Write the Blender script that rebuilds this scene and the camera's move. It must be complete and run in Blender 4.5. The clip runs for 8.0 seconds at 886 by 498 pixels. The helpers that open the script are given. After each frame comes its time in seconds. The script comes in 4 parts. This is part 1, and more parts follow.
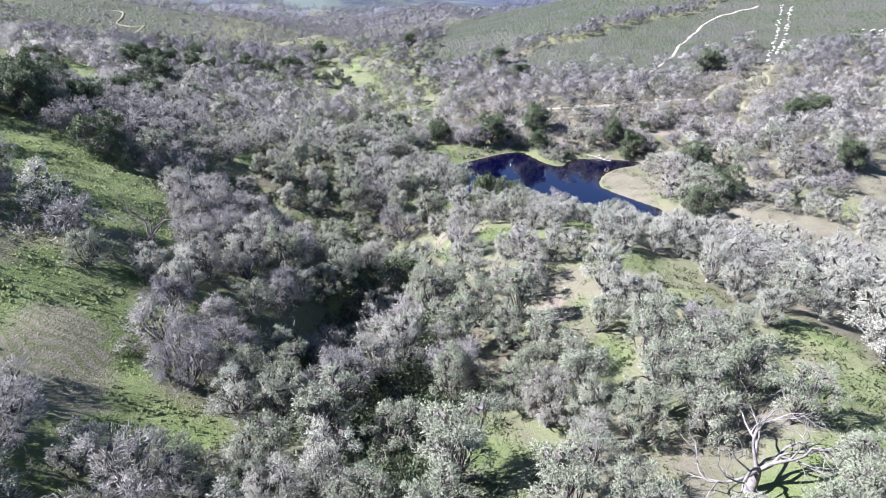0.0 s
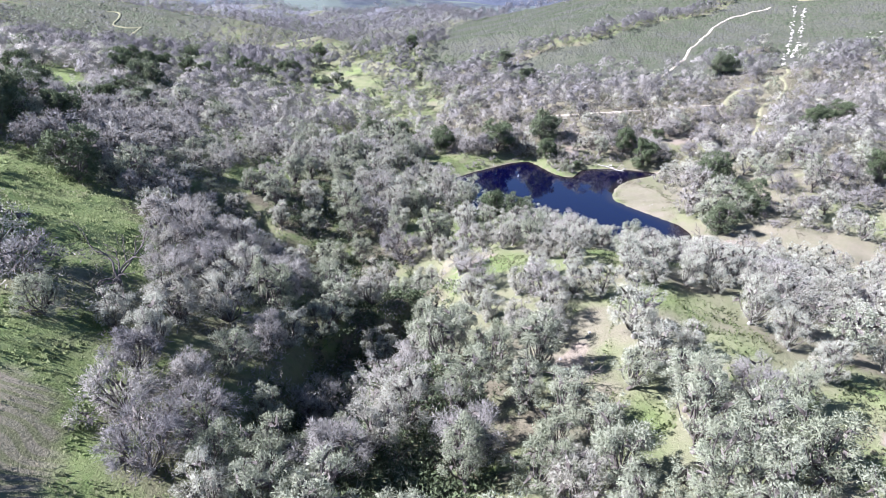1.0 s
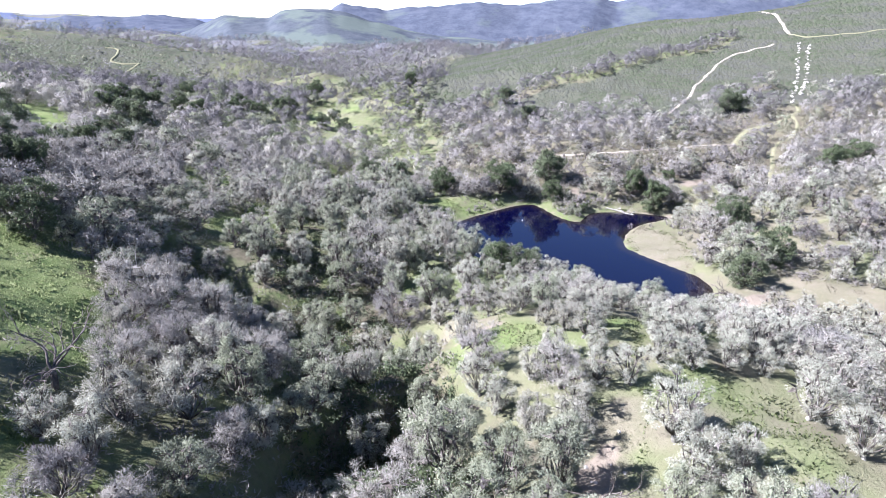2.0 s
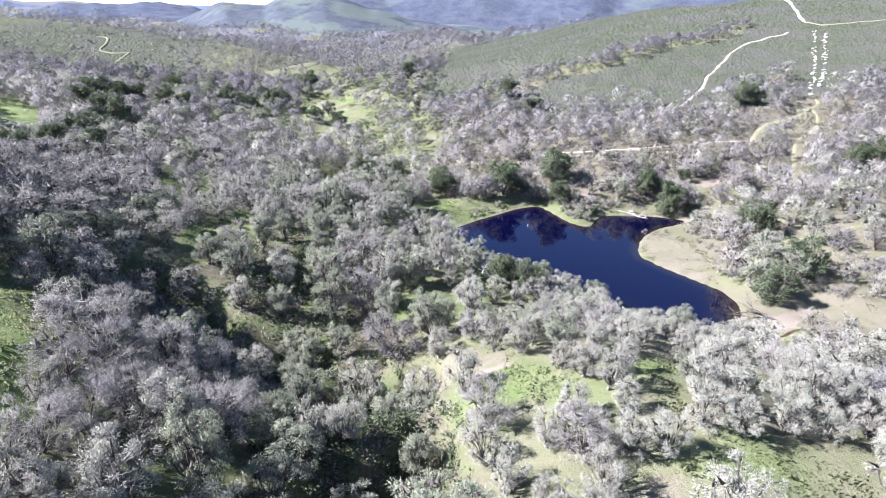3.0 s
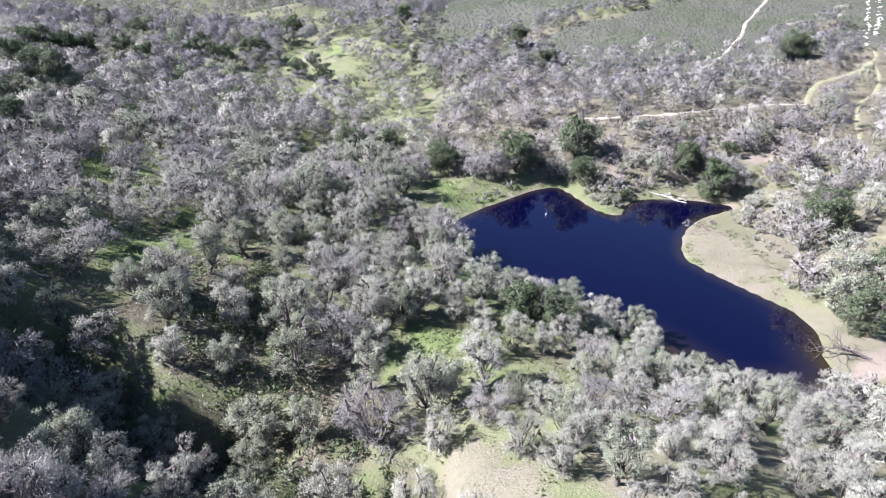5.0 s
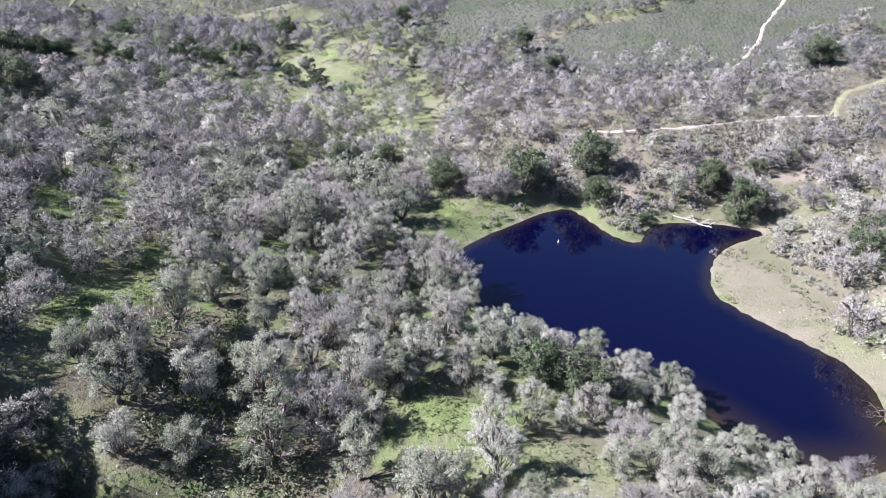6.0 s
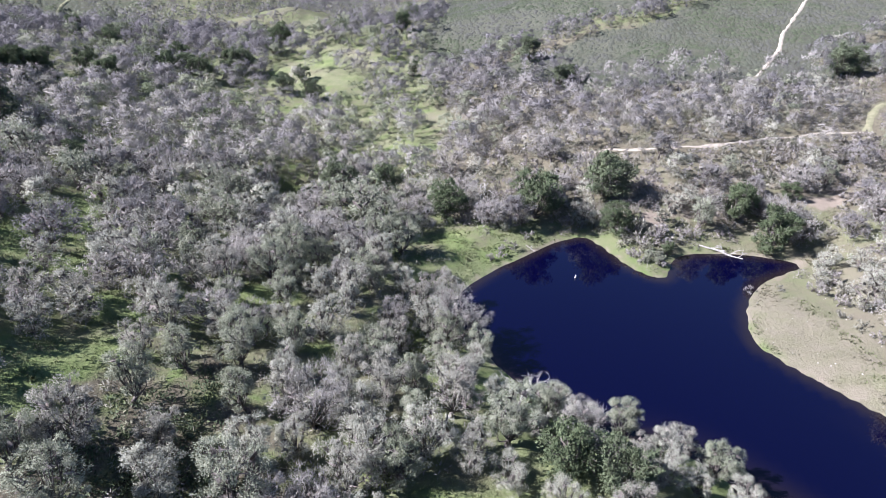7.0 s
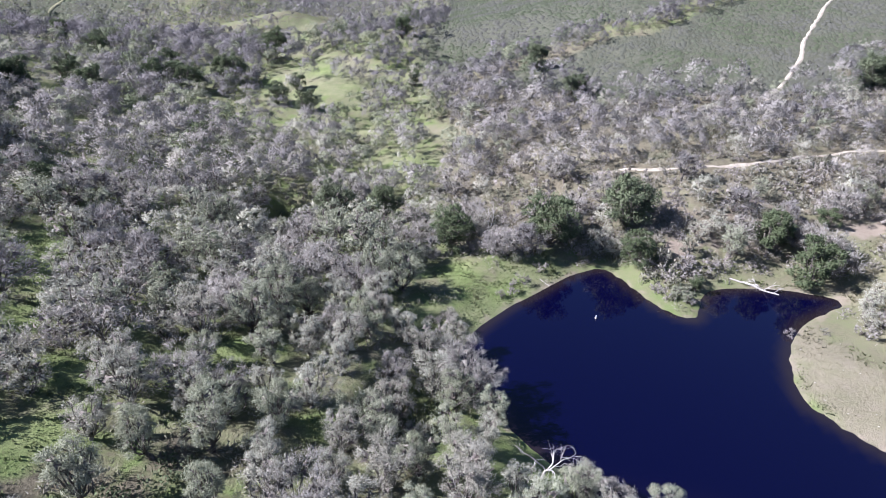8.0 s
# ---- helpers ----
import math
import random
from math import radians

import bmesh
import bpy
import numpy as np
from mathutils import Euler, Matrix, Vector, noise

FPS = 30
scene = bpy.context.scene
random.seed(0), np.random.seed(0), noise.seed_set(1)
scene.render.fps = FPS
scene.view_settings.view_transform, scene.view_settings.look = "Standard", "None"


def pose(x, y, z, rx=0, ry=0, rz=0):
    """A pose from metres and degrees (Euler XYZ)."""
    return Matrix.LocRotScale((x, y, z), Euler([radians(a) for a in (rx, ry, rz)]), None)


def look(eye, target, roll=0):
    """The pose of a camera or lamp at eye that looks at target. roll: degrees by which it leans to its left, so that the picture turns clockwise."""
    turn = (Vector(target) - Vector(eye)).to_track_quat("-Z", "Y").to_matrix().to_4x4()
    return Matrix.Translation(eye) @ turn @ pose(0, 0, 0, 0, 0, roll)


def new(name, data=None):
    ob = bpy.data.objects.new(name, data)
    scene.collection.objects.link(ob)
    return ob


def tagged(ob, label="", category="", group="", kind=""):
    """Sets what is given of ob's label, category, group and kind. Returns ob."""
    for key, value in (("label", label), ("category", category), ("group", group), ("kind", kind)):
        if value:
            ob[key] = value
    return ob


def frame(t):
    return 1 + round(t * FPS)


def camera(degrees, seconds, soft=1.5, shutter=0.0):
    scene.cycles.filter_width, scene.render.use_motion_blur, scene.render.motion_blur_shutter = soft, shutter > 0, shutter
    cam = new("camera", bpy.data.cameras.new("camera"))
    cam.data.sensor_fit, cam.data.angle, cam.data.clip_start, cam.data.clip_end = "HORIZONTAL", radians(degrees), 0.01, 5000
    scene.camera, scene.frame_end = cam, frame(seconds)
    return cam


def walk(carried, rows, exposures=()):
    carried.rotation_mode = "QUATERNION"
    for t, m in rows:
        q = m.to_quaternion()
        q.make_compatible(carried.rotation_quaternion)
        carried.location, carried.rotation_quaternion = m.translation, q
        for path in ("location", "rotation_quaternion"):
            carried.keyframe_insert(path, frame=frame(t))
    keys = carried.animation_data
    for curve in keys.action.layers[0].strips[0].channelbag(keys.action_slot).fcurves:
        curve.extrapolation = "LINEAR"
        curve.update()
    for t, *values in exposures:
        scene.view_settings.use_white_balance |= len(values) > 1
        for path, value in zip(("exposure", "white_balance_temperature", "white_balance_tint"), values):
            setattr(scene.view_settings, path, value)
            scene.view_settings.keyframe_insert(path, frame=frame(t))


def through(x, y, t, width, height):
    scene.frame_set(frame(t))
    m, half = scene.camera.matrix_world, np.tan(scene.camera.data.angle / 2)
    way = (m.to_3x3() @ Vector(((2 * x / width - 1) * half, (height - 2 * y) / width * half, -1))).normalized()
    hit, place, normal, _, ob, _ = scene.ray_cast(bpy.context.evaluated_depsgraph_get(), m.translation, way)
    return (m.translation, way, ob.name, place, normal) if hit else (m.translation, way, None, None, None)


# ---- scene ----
cam = camera(74.0, 8.0, soft=0.5)
PATH = [
    (0, (1.396, -0.541, 52.903), (1.358, 1.275, 52.065), 1.8),
    (0.5, (0.792, 4.462, 53.0), (0.75, 6.277, 52.162), 1.8),
    (1, (0.234, 9.739, 53.142), (0.192, 11.555, 52.304), 1.8),
    (1.5, (-0.16, 15.444, 53.312), (-0.203, 17.287, 52.535), 1.8),
    (1.7, (-0.244, 17.814, 53.332), (-0.289, 19.671, 52.591), 1.75),
    (2.8, (-0.491, 31.496, 53.428), (-0.533, 33.346, 52.668), 1.7),
    (3, (-0.58, 34.155, 53.429), (-0.623, 35.998, 52.652), 1.7),
    (3.5, (-0.873, 41.107, 53.385), (-0.914, 42.924, 52.552), 1.7),
    (4, (-1.249, 48.174, 53.319), (-1.286, 49.965, 52.43), 1.7),
    (5.5, (-2.369, 68.55, 53.435), (-2.401, 70.307, 52.482), 1.8),
    (6, (-2.921, 75.227, 53.477), (-2.952, 76.985, 52.524), 1.8),
    (6.5, (-3.598, 81.73, 53.529), (-3.627, 83.489, 52.577), 1.8),
    (7, (-4.393, 88.1, 53.58), (-4.42, 89.859, 52.63), 1.9),
    (7.5, (-5.161, 94.204, 53.559), (-5.187, 95.965, 52.611), 1.9),
    (8, (-5.771, 100.09, 53.609), (-5.796, 101.852, 52.662), 2.0),
]
walk(cam, [(t, look(eye, target, roll)) for t, eye, target, roll in PATH], [(0, 1.97, 5600, 20), (1.5, 2.14, 5600, 20), (3.5, 2.15, 5700, 21), (5.5, 1.96, 5700, 21), (8, 1.73, 5700, 21)])

# ---- sky, sun and exposure ----
SUN_FROM = Vector((-0.78, -0.10, 0.62)).normalized()
world = bpy.data.worlds.new("daylight")
scene.world = world
world.use_nodes = True
wn = world.node_tree
sky = wn.nodes.new("ShaderNodeTexSky")
sky.sky_type = "NISHITA"
sky.sun_disc = False
sky.sun_elevation = math.asin(SUN_FROM.z)
sky.sun_rotation = math.atan2(SUN_FROM.x, SUN_FROM.y)
sky.air_density, sky.dust_density, sky.ozone_density = 0.8, 0.0, 3.0
wn.links.new(sky.outputs[0], wn.nodes["Background"].inputs[0])
wn.nodes["Background"].inputs[1].default_value = 0.052
sun_data = bpy.data.lights.new("sun", "SUN")
sun_data.energy, sun_data.angle, sun_data.color = 5.5, radians(0.53), (1.0, 0.96, 0.91)
sun = new("sun", sun_data)
sun.matrix_world = look(SUN_FROM * 500, (0, 0, 0))


# ---- materials ----
def shader(name, rough=0.9, spec=0.2):
    m = bpy.data.materials.new(name)
    m.use_nodes = True
    n = m.node_tree
    b = n.nodes["Principled BSDF"]
    b.inputs["Roughness"].default_value = rough
    b.inputs["Specular IOR Level"].default_value = spec
    return m, n, b


def node(n, kind, **inputs):
    o = n.nodes.new(kind)
    for k, v in inputs.items():
        o.inputs[k].default_value = v
    return o


def mix(n, fac, a, b):
    """Colour mix; fac, a, b: sockets or values."""
    o = n.nodes.new("ShaderNodeMix")
    o.data_type = "RGBA"
    for i, v in ((0, fac), (6, a), (7, b)):
        if isinstance(v, (int, float)):
            o.inputs[i].default_value = v
        elif isinstance(v, tuple):
            o.inputs[i].default_value = (*v, 1)
        else:
            n.links.new(v, o.inputs[i])
    return o.outputs[2]


def ramp(n, value, lo, hi):
    o = n.nodes.new("ShaderNodeMapRange")
    n.links.new(value, o.inputs[0])
    o.inputs[1].default_value, o.inputs[2].default_value = lo, hi
    return o.outputs[0]


def noise_of(n, scale, detail=4.0, rough=0.6, coords=None):
    o = node(n, "ShaderNodeTexNoise", Scale=scale, Detail=detail, Roughness=rough)
    if coords is None:
        g = n.nodes.new("ShaderNodeNewGeometry")
        coords = g.outputs["Position"]
    n.links.new(coords, o.inputs["Vector"])
    return o.outputs["Fac"]


def attribute(n, name):
    o = n.nodes.new("ShaderNodeAttribute")
    o.attribute_name = name
    return o.outputs["Fac"]


def math_node(n, op, a, b):
    o = n.nodes.new("ShaderNodeMath")
    o.operation = op
    for i, v in enumerate((a, b)):
        if isinstance(v, (int, float)):
            o.inputs[i].default_value = v
        else:
            n.links.new(v, o.inputs[i])
    return o.outputs[0]


def bump(n, b, height, strength, distance):
    o = node(n, "ShaderNodeBump", Strength=strength, Distance=distance)
    n.links.new(height, o.inputs["Height"])
    n.links.new(o.outputs[0], b.inputs["Normal"])


def foliage(name, dark, light, other, stuff=False, through=0.16):
    """Twigs or leaves: each piece differs a little, each tree differs more. stuff: trees joined into one mesh carry a
    tint of their own, raised far off to paint in shade and haze.
    """
    m, n, b = shader(name, 0.85, 0.15)
    g = n.nodes.new("ShaderNodeNewGeometry")
    island = g.outputs["Random Per Island"]
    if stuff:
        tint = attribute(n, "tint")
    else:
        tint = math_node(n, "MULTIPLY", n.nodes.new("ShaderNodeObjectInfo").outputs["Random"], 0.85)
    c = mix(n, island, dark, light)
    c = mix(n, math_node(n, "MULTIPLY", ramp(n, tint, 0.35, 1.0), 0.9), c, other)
    n.links.new(c, b.inputs["Base Color"])
    t = n.nodes.new("ShaderNodeBsdfTranslucent")
    n.links.new(c, t.inputs["Color"])
    s = n.nodes.new("ShaderNodeMixShader")
    s.inputs[0].default_value = through
    n.links.new(b.outputs[0], s.inputs[1])
    n.links.new(t.outputs[0], s.inputs[2])
    n.links.new(s.outputs[0], n.nodes["Material Output"].inputs[0])
    return m


def bark(name, dark, light):
    m, n, b = shader(name, 0.95, 0.1)
    f = noise_of(n, 2.2, 6)
    n.links.new(mix(n, ramp(n, f, 0.35, 0.65), dark, light), b.inputs["Base Color"])
    bump(n, b, noise_of(n, 9.0, 3), 0.6, 0.05)
    return m


LICHEN = ((0.262, 0.262, 0.205), (0.355, 0.353, 0.282), (0.235, 0.222, 0.185))
# The third tone of BARE also holds the far woods' shade and haze.
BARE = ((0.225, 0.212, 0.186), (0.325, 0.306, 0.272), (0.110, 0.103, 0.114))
GREYGREEN = ((0.185, 0.197, 0.138), (0.285, 0.298, 0.215), (0.165, 0.178, 0.115))
EVERGREEN = ((0.046, 0.062, 0.032), (0.105, 0.128, 0.066), (0.11, 0.125, 0.078))
BRUSH = ((0.175, 0.160, 0.145), (0.26, 0.238, 0.222), (0.185, 0.188, 0.12))
CHAPARRAL = ((0.050, 0.060, 0.035), (0.074, 0.084, 0.051), (0.080, 0.079, 0.066))
FOLIAGE = {}
for kind_name, tones in (("lichen_oak", LICHEN), ("bare_oak", BARE), ("grey_green_oak", GREYGREEN), ("live_oak", EVERGREEN), ("brush", BRUSH), ("chaparral", CHAPARRAL)):
    FOLIAGE[kind_name] = (foliage(kind_name + "_twigs", *tones), foliage(kind_name + "_woods", *tones, stuff=True))
BARK_PALE = bark("lichen_bark", (0.12, 0.112, 0.096), (0.30, 0.288, 0.255))
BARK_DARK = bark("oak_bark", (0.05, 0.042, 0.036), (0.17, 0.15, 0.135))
BARK_GREY = bark("grey_bark", (0.12, 0.105, 0.092), (0.26, 0.24, 0.22))
DEADWOOD = bark("dead_wood", (0.24, 0.225, 0.20), (0.46, 0.44, 0.41))


def ground_material():
    m, n, b = shader("ground", 0.95, 0.05)
    fine, broad, mottle = noise_of(n, 1.6, 6, 0.7), noise_of(n, 0.045, 4), noise_of(n, 0.28, 5, 0.65)
    lush = mix(n, ramp(n, mottle, 0.35, 0.65), (0.100, 0.136, 0.046), (0.156, 0.182, 0.076))
    pale = mix(n, ramp(n, mottle, 0.3, 0.7), (0.138, 0.133, 0.083), (0.180, 0.158, 0.117))
    # Leaf litter toned extra dark, so it also paints the woods' ground shade.
    litter_shade = mix(n, ramp(n, fine, 0.3, 0.7), (0.055, 0.05, 0.034), (0.16, 0.14, 0.10))
    dirt = mix(n, ramp(n, fine, 0.3, 0.7), (0.165, 0.135, 0.105), (0.24, 0.202, 0.16))
    dry = ramp(n, math_node(n, "ADD", attribute(n, "dry"), math_node(n, "MULTIPLY", math_node(n, "SUBTRACT", broad, 0.5), 0.9)), 0.3, 0.75)
    c = mix(n, dry, lush, pale)
    shade = math_node(n, "MULTIPLY", attribute(n, "litter_shade"), ramp(n, mottle, 0.3, 0.6))
    c = mix(n, shade, c, litter_shade)
    bare = ramp(n, math_node(n, "ADD", attribute(n, "dirt"), math_node(n, "MULTIPLY", math_node(n, "SUBTRACT", mottle, 0.5), 1.2)), 0.35, 0.65)
    c = mix(n, bare, c, dirt)
    rows = n.nodes.new("ShaderNodeTexWave")
    rows.bands_direction = "Y"
    for key, v in (("Scale", 0.26), ("Distortion", 38.0), ("Detail", 2.0), ("Detail Scale", 0.22)):
        rows.inputs[key].default_value = v
    n.links.new(n.nodes.new("ShaderNodeNewGeometry").outputs["Position"], rows.inputs["Vector"])
    c = mix(n, math_node(n, "MULTIPLY", attribute(n, "terraces"), ramp(n, rows.outputs["Fac"], 0.45, 0.75)), c, (0.085, 0.105, 0.036))
    scrub = mix(n, ramp(n, noise_of(n, 0.5, 5, 0.7), 0.35, 0.65), (0.055, 0.060, 0.041), (0.08, 0.08, 0.061))
    c = mix(n, math_node(n, "MULTIPLY", attribute(n, "scrub"), ramp(n, mottle, 0.0, 0.15)), c, scrub)
    # Bluish floor of the far woods: distance haze painted into the colour.
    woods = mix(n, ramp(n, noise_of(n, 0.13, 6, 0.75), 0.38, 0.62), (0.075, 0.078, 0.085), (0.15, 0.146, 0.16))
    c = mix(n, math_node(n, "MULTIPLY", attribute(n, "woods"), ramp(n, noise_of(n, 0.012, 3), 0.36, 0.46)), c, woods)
    c = mix(n, math_node(n, "MULTIPLY", ramp(n, fine, 0.45, 0.75), 0.35), c, (0.09, 0.085, 0.05))
    n.links.new(c, b.inputs["Base Color"])
    bump(n, b, noise_of(n, 2.6, 5, 0.7), 0.9, 0.25)
    return m


def dirt_material(name, dark, light):
    m, n, b = shader(name, 0.95, 0.05)
    f = noise_of(n, 0.9, 6, 0.7)
    n.links.new(mix(n, ramp(n, f, 0.35, 0.65), dark, light), b.inputs["Base Color"])
    bump(n, b, noise_of(n, 3.0, 4), 0.7, 0.08)
    return m


def water_material():
    m, n, b = shader("pond_water", 0.045, 0.5)
    b.inputs["IOR"].default_value = 1.36
    n.links.new(mix(n, attribute(n, "shallow"), (0.0008, 0.0008, 0.0105), (0.022, 0.016, 0.008)), b.inputs["Base Color"])
    bump(n, b, noise_of(n, 1.4, 3), 0.04, 0.05)
    return m


GROUND, WATER = ground_material(), water_material()
TRACK = dirt_material("track_dirt", (0.23, 0.20, 0.152), (0.34, 0.305, 0.25))
GRASSY_TRACK = dirt_material("grassy_track", (0.13, 0.134, 0.075), (0.205, 0.188, 0.122))
ROCK = dirt_material("pale_rock", (0.28, 0.258, 0.225), (0.44, 0.41, 0.37))


# ---- the lie of the land ----
# Swells and hollows: x, y, height, radius.
BROAD_LANDFORMS = [
    (300, 600, 57.5, 180), (-300, 0, 37.4, 180), (350, 300, 30.8, 180), (500, 800, 36.8, 180), (150, -200, 22.4, 180),
    (100, 420, 16.8, 110), (-100, 450, -14.3, 110), (200, 900, 47.8, 180), (-450, 500, 27.7, 110), (-100, 600, -12.0, 110),
    (-250, 250, 8.4, 110), (250, 200, -10.8, 110), (-200, 800, -22.3, 180), (250, 450, 8.3, 110), (500, 800, 71.5, 320),
]
MIDDLE_LANDFORMS = [
    (-4, 196, -9.4, 70), (90, 134, -11.7, 70), (-259, 442, -14.8, 70), (-150, -150, 21.9, 70), (-150, 100, 12.9, 70),
    (-60, 270, -10.0, 70), (52, 340, 7.1, 45), (-150, 0, 6.9, 70), (0, 500, -4.7, 70), (-350, 650, 6.2, 70),
]
SMALL_LANDFORMS = [
    (300, -100, 14.3, 28), (-60, 50, 2.5, 28), (-15, 100, -12.7, 28), (35, 75, 4.2, 28), (-5, 55, -4.7, 28),
    (40, 20, 6.4, 28), (-200, 200, 7.4, 28), (90, 166, 5.2, 28), (43, 223, 4.5, 28), (-90, 110, 4.6, 28),
    (-217, 479, -5.3, 28), (7, 95, 8.8, 28), (-44, 315, 3.9, 28), (-100, 450, 3.4, 28), (58, 183, -3.5, 28),
    (-130, 230, 3.2, 28), (-38, 214, -3.9, 28), (30, 120, -3.4, 28), (-92, 376, -3.4, 28), (-60, 20, 5.4, 28),
    (-90, 60, 3.9, 28), (-51, 75, 5.0, 28), (300, 100, 2.4, 28),
]

# Gullies sunk steep-sided at dark gaps in the wood to deepen their shade: x, y, half length, half width, turn in
# degrees.
GULLIES = [
    (-4, 78, 7, 2.2, 80), (-12, 72, 7, 2.2, 70), (-14, 58, 6, 2.2, 80), (-28, 106, 7, 2.6, 10), (-45, 111, 9, 3.0, 165),
    (-15, 95, 7, 2.2, 60), (-42, 214, 8, 3.0, 100), (-10, 151, 3.5, 2.0, 90), (-6, 97, 4, 1.8, 80),
]
SHORE = [
    (-2.4, 171.7), (-0.6, 174.7), (4.1, 180.5), (10.3, 186.2), (16, 191.4), (21.7, 194.5), (24.3, 192), (26.9, 186.6),
    (29.1, 182.4), (32.7, 179.4), (34.9, 180.4), (38.8, 187.5), (44.5, 189.4), (54.3, 189.3), (61.7, 186.6), (58.2, 183.8),
    (51.2, 179.3), (46.7, 173.8), (43.9, 168.3), (42.1, 161.2), (43.9, 157.7), (46, 154.3), (51.5, 147.5), (54.6, 143),
    (55, 137), (53.1, 132.4), (52, 126.5), (47, 124), (42.7, 123.2), (36, 124.5), (33.5, 127.6), (29.6, 132.8),
    (25.5, 137.8), (21.8, 140.4), (18.4, 140.8), (10.5, 145.3), (4, 152), (-1, 160), (-3.5, 167),
]


def rounded(points, steps=4, closed=False):
    """A smooth curve through the points."""
    p = [np.array(q, float) for q in points]
    out, k = [], len(p)
    for i in range(k if closed else k - 1):
        a, b, c, d = (p[(i + j) % k] if closed else p[min(max(i + j, 0), k - 1)] for j in (-1, 0, 1, 2))
        for s in range(steps):
            t = s / steps
            out.append(0.5 * (2 * b + (c - a) * t + (2 * a - 5 * b + 4 * c - d) * t * t + (3 * b - a - 3 * c + d) * t ** 3))
    return np.array(out if closed else out + [p[-1]])


SHORELINE = rounded(SHORE, 4, True)


def wave(x, y, size, seed):
    """Smooth random waves between about -1 and 1; size: metres from crest to crest."""
    r = np.random.RandomState(seed)
    s = 0 * x
    for _ in range(7):
        a, k, ph = r.uniform(0, 2 * np.pi), 2 * np.pi / size * r.uniform(0.6, 1.6), r.uniform(0, 7)
        s = s + np.sin(k * (np.cos(a) * x + np.sin(a) * y) + ph)
    return s / 3.2


def to_line(x, y, line):
    """Distance in plan from points to a polyline."""
    x, y = np.asarray(x, float), np.asarray(y, float)
    best = np.full(x.shape, 1e9)
    for a, b in zip(line[:-1], line[1:]):
        d = b - a
        t = np.clip(((x - a[0]) * d[0] + (y - a[1]) * d[1]) / max(d @ d, 1e-9), 0, 1)
        best = np.minimum(best, np.hypot(x - a[0] - t * d[0], y - a[1] - t * d[1]))
    return best


def off_shore(x, y):
    """Metres from the shoreline: plus on land, minus in the pond. Only told near the pond."""
    x, y = np.asarray(x, float), np.asarray(y, float)
    out = np.full(x.shape, 99.0)
    near = (x > -35) & (x < 95) & (y > 95) & (y < 228)
    px, py = x[near], y[near]
    ring = np.vstack([SHORELINE, SHORELINE[:1]])
    d = to_line(px, py, ring)
    inside = np.zeros(px.shape, bool)
    for (ax, ay), (bx, by) in zip(ring[:-1], ring[1:]):
        if ay != by:
            inside ^= ((ay > py) != (by > py)) & (px < (bx - ax) * (py - ay) / (by - ay) + ax)
    out[near] = np.where(inside, -d, d)
    return out


def smooth(a, lo, hi):
    t = np.clip((a - lo) / (hi - lo), 0, 1)
    return t * t * (3 - 2 * t)


def land(x, y):
    """Height of the ground."""
    x, y = np.asarray(x, float), np.asarray(y, float)
    h = 12.0 + 0 * x
    for a, b, c, r in (*BROAD_LANDFORMS, *MIDDLE_LANDFORMS, *SMALL_LANDFORMS):
        h = h + c * np.exp(-((x - a) ** 2 + (y - b) ** 2) / (r * r))
    away = smooth(np.hypot(x, y - 150), 350, 1100)
    h = h + away * (11 * wave(x, y, 420, 3) + 7 * wave(x, y, 150, 4) - 22)
    h = h + 12 * np.exp(-((x + 190) ** 2 + (y - 560) ** 2) / 70 ** 2) + 14 * np.exp(-((x + 312) ** 2 + (y - 570) ** 2) / 75 ** 2)
    h = h + 8.5 * np.exp(-(((x + 35) / 60) ** 2 + ((y - 352) / 24) ** 2)) + 12 * np.exp(-(((x + 105) / 40) ** 2 + ((y - 452) / 30) ** 2)) - 5 * np.exp(-(((x + 150) / 40) ** 2 + ((y - 318) / 30) ** 2))
    # the back of the chaparral hill falls away, and the valley runs down to the foot of the far ridges
    d = np.hypot(x, y)
    aside = x / np.maximum(y, 50)
    start = np.interp(aside, [0.0, 0.12, 0.35], [660, 600, 455])
    h = h - 95 * smooth(d, start, start + 365) * smooth(aside, -0.03, 0.08) * (1 - smooth(aside, 0.44, 0.62))
    h = h - 28 * smooth(d, 900, 1900)
    h = h + 0.5 * wave(x, y, 17, 1) + 0.22 * wave(x, y, 5.5, 2)
    for a, b, rl, rw, turn in GULLIES:
        c, s = math.cos(radians(turn)), math.sin(radians(turn))
        u, v = ((x - a) * c + (y - b) * s) / (rl + 2.5), (-(x - a) * s + (y - b) * c) / (rw + 2.5)
        h = h - 8.0 * np.exp(-((u * u + v * v) ** 2))
    d = off_shore(x, y)
    w = smooth(d, 0, 13)
    return np.where(d > 0, (1 - w) * (0.03 + 0.13 * d) + w * np.where(d < 60, np.maximum(h, 0.4 + 0 * h), h), np.maximum(0.4 * d, -2.5))


def spread(lo, hi, step, first, last, growth):
    """Grid lines: even from lo to hi, then ever wider out to first and last."""
    mid = list(np.arange(lo, hi + 0.1, step))
    for sign, edge in ((1, last), (-1, first)):
        s, v = step, mid[-1] if sign > 0 else mid[0]
        more = []
        while (edge - v) * sign > 0:
            s *= growth
            v += sign * s
            more.append(v)
        mid = mid + more if sign > 0 else more[::-1] + mid
    return np.array(mid)


GX, GY = spread(-110, 140, 1.7, -3600, 3600, 1.055), spread(0, 290, 1.7, -1500, 4800, 1.045)
MESH_X, MESH_Y = np.meshgrid(GX, GY)
GZ = land(MESH_X, MESH_Y)


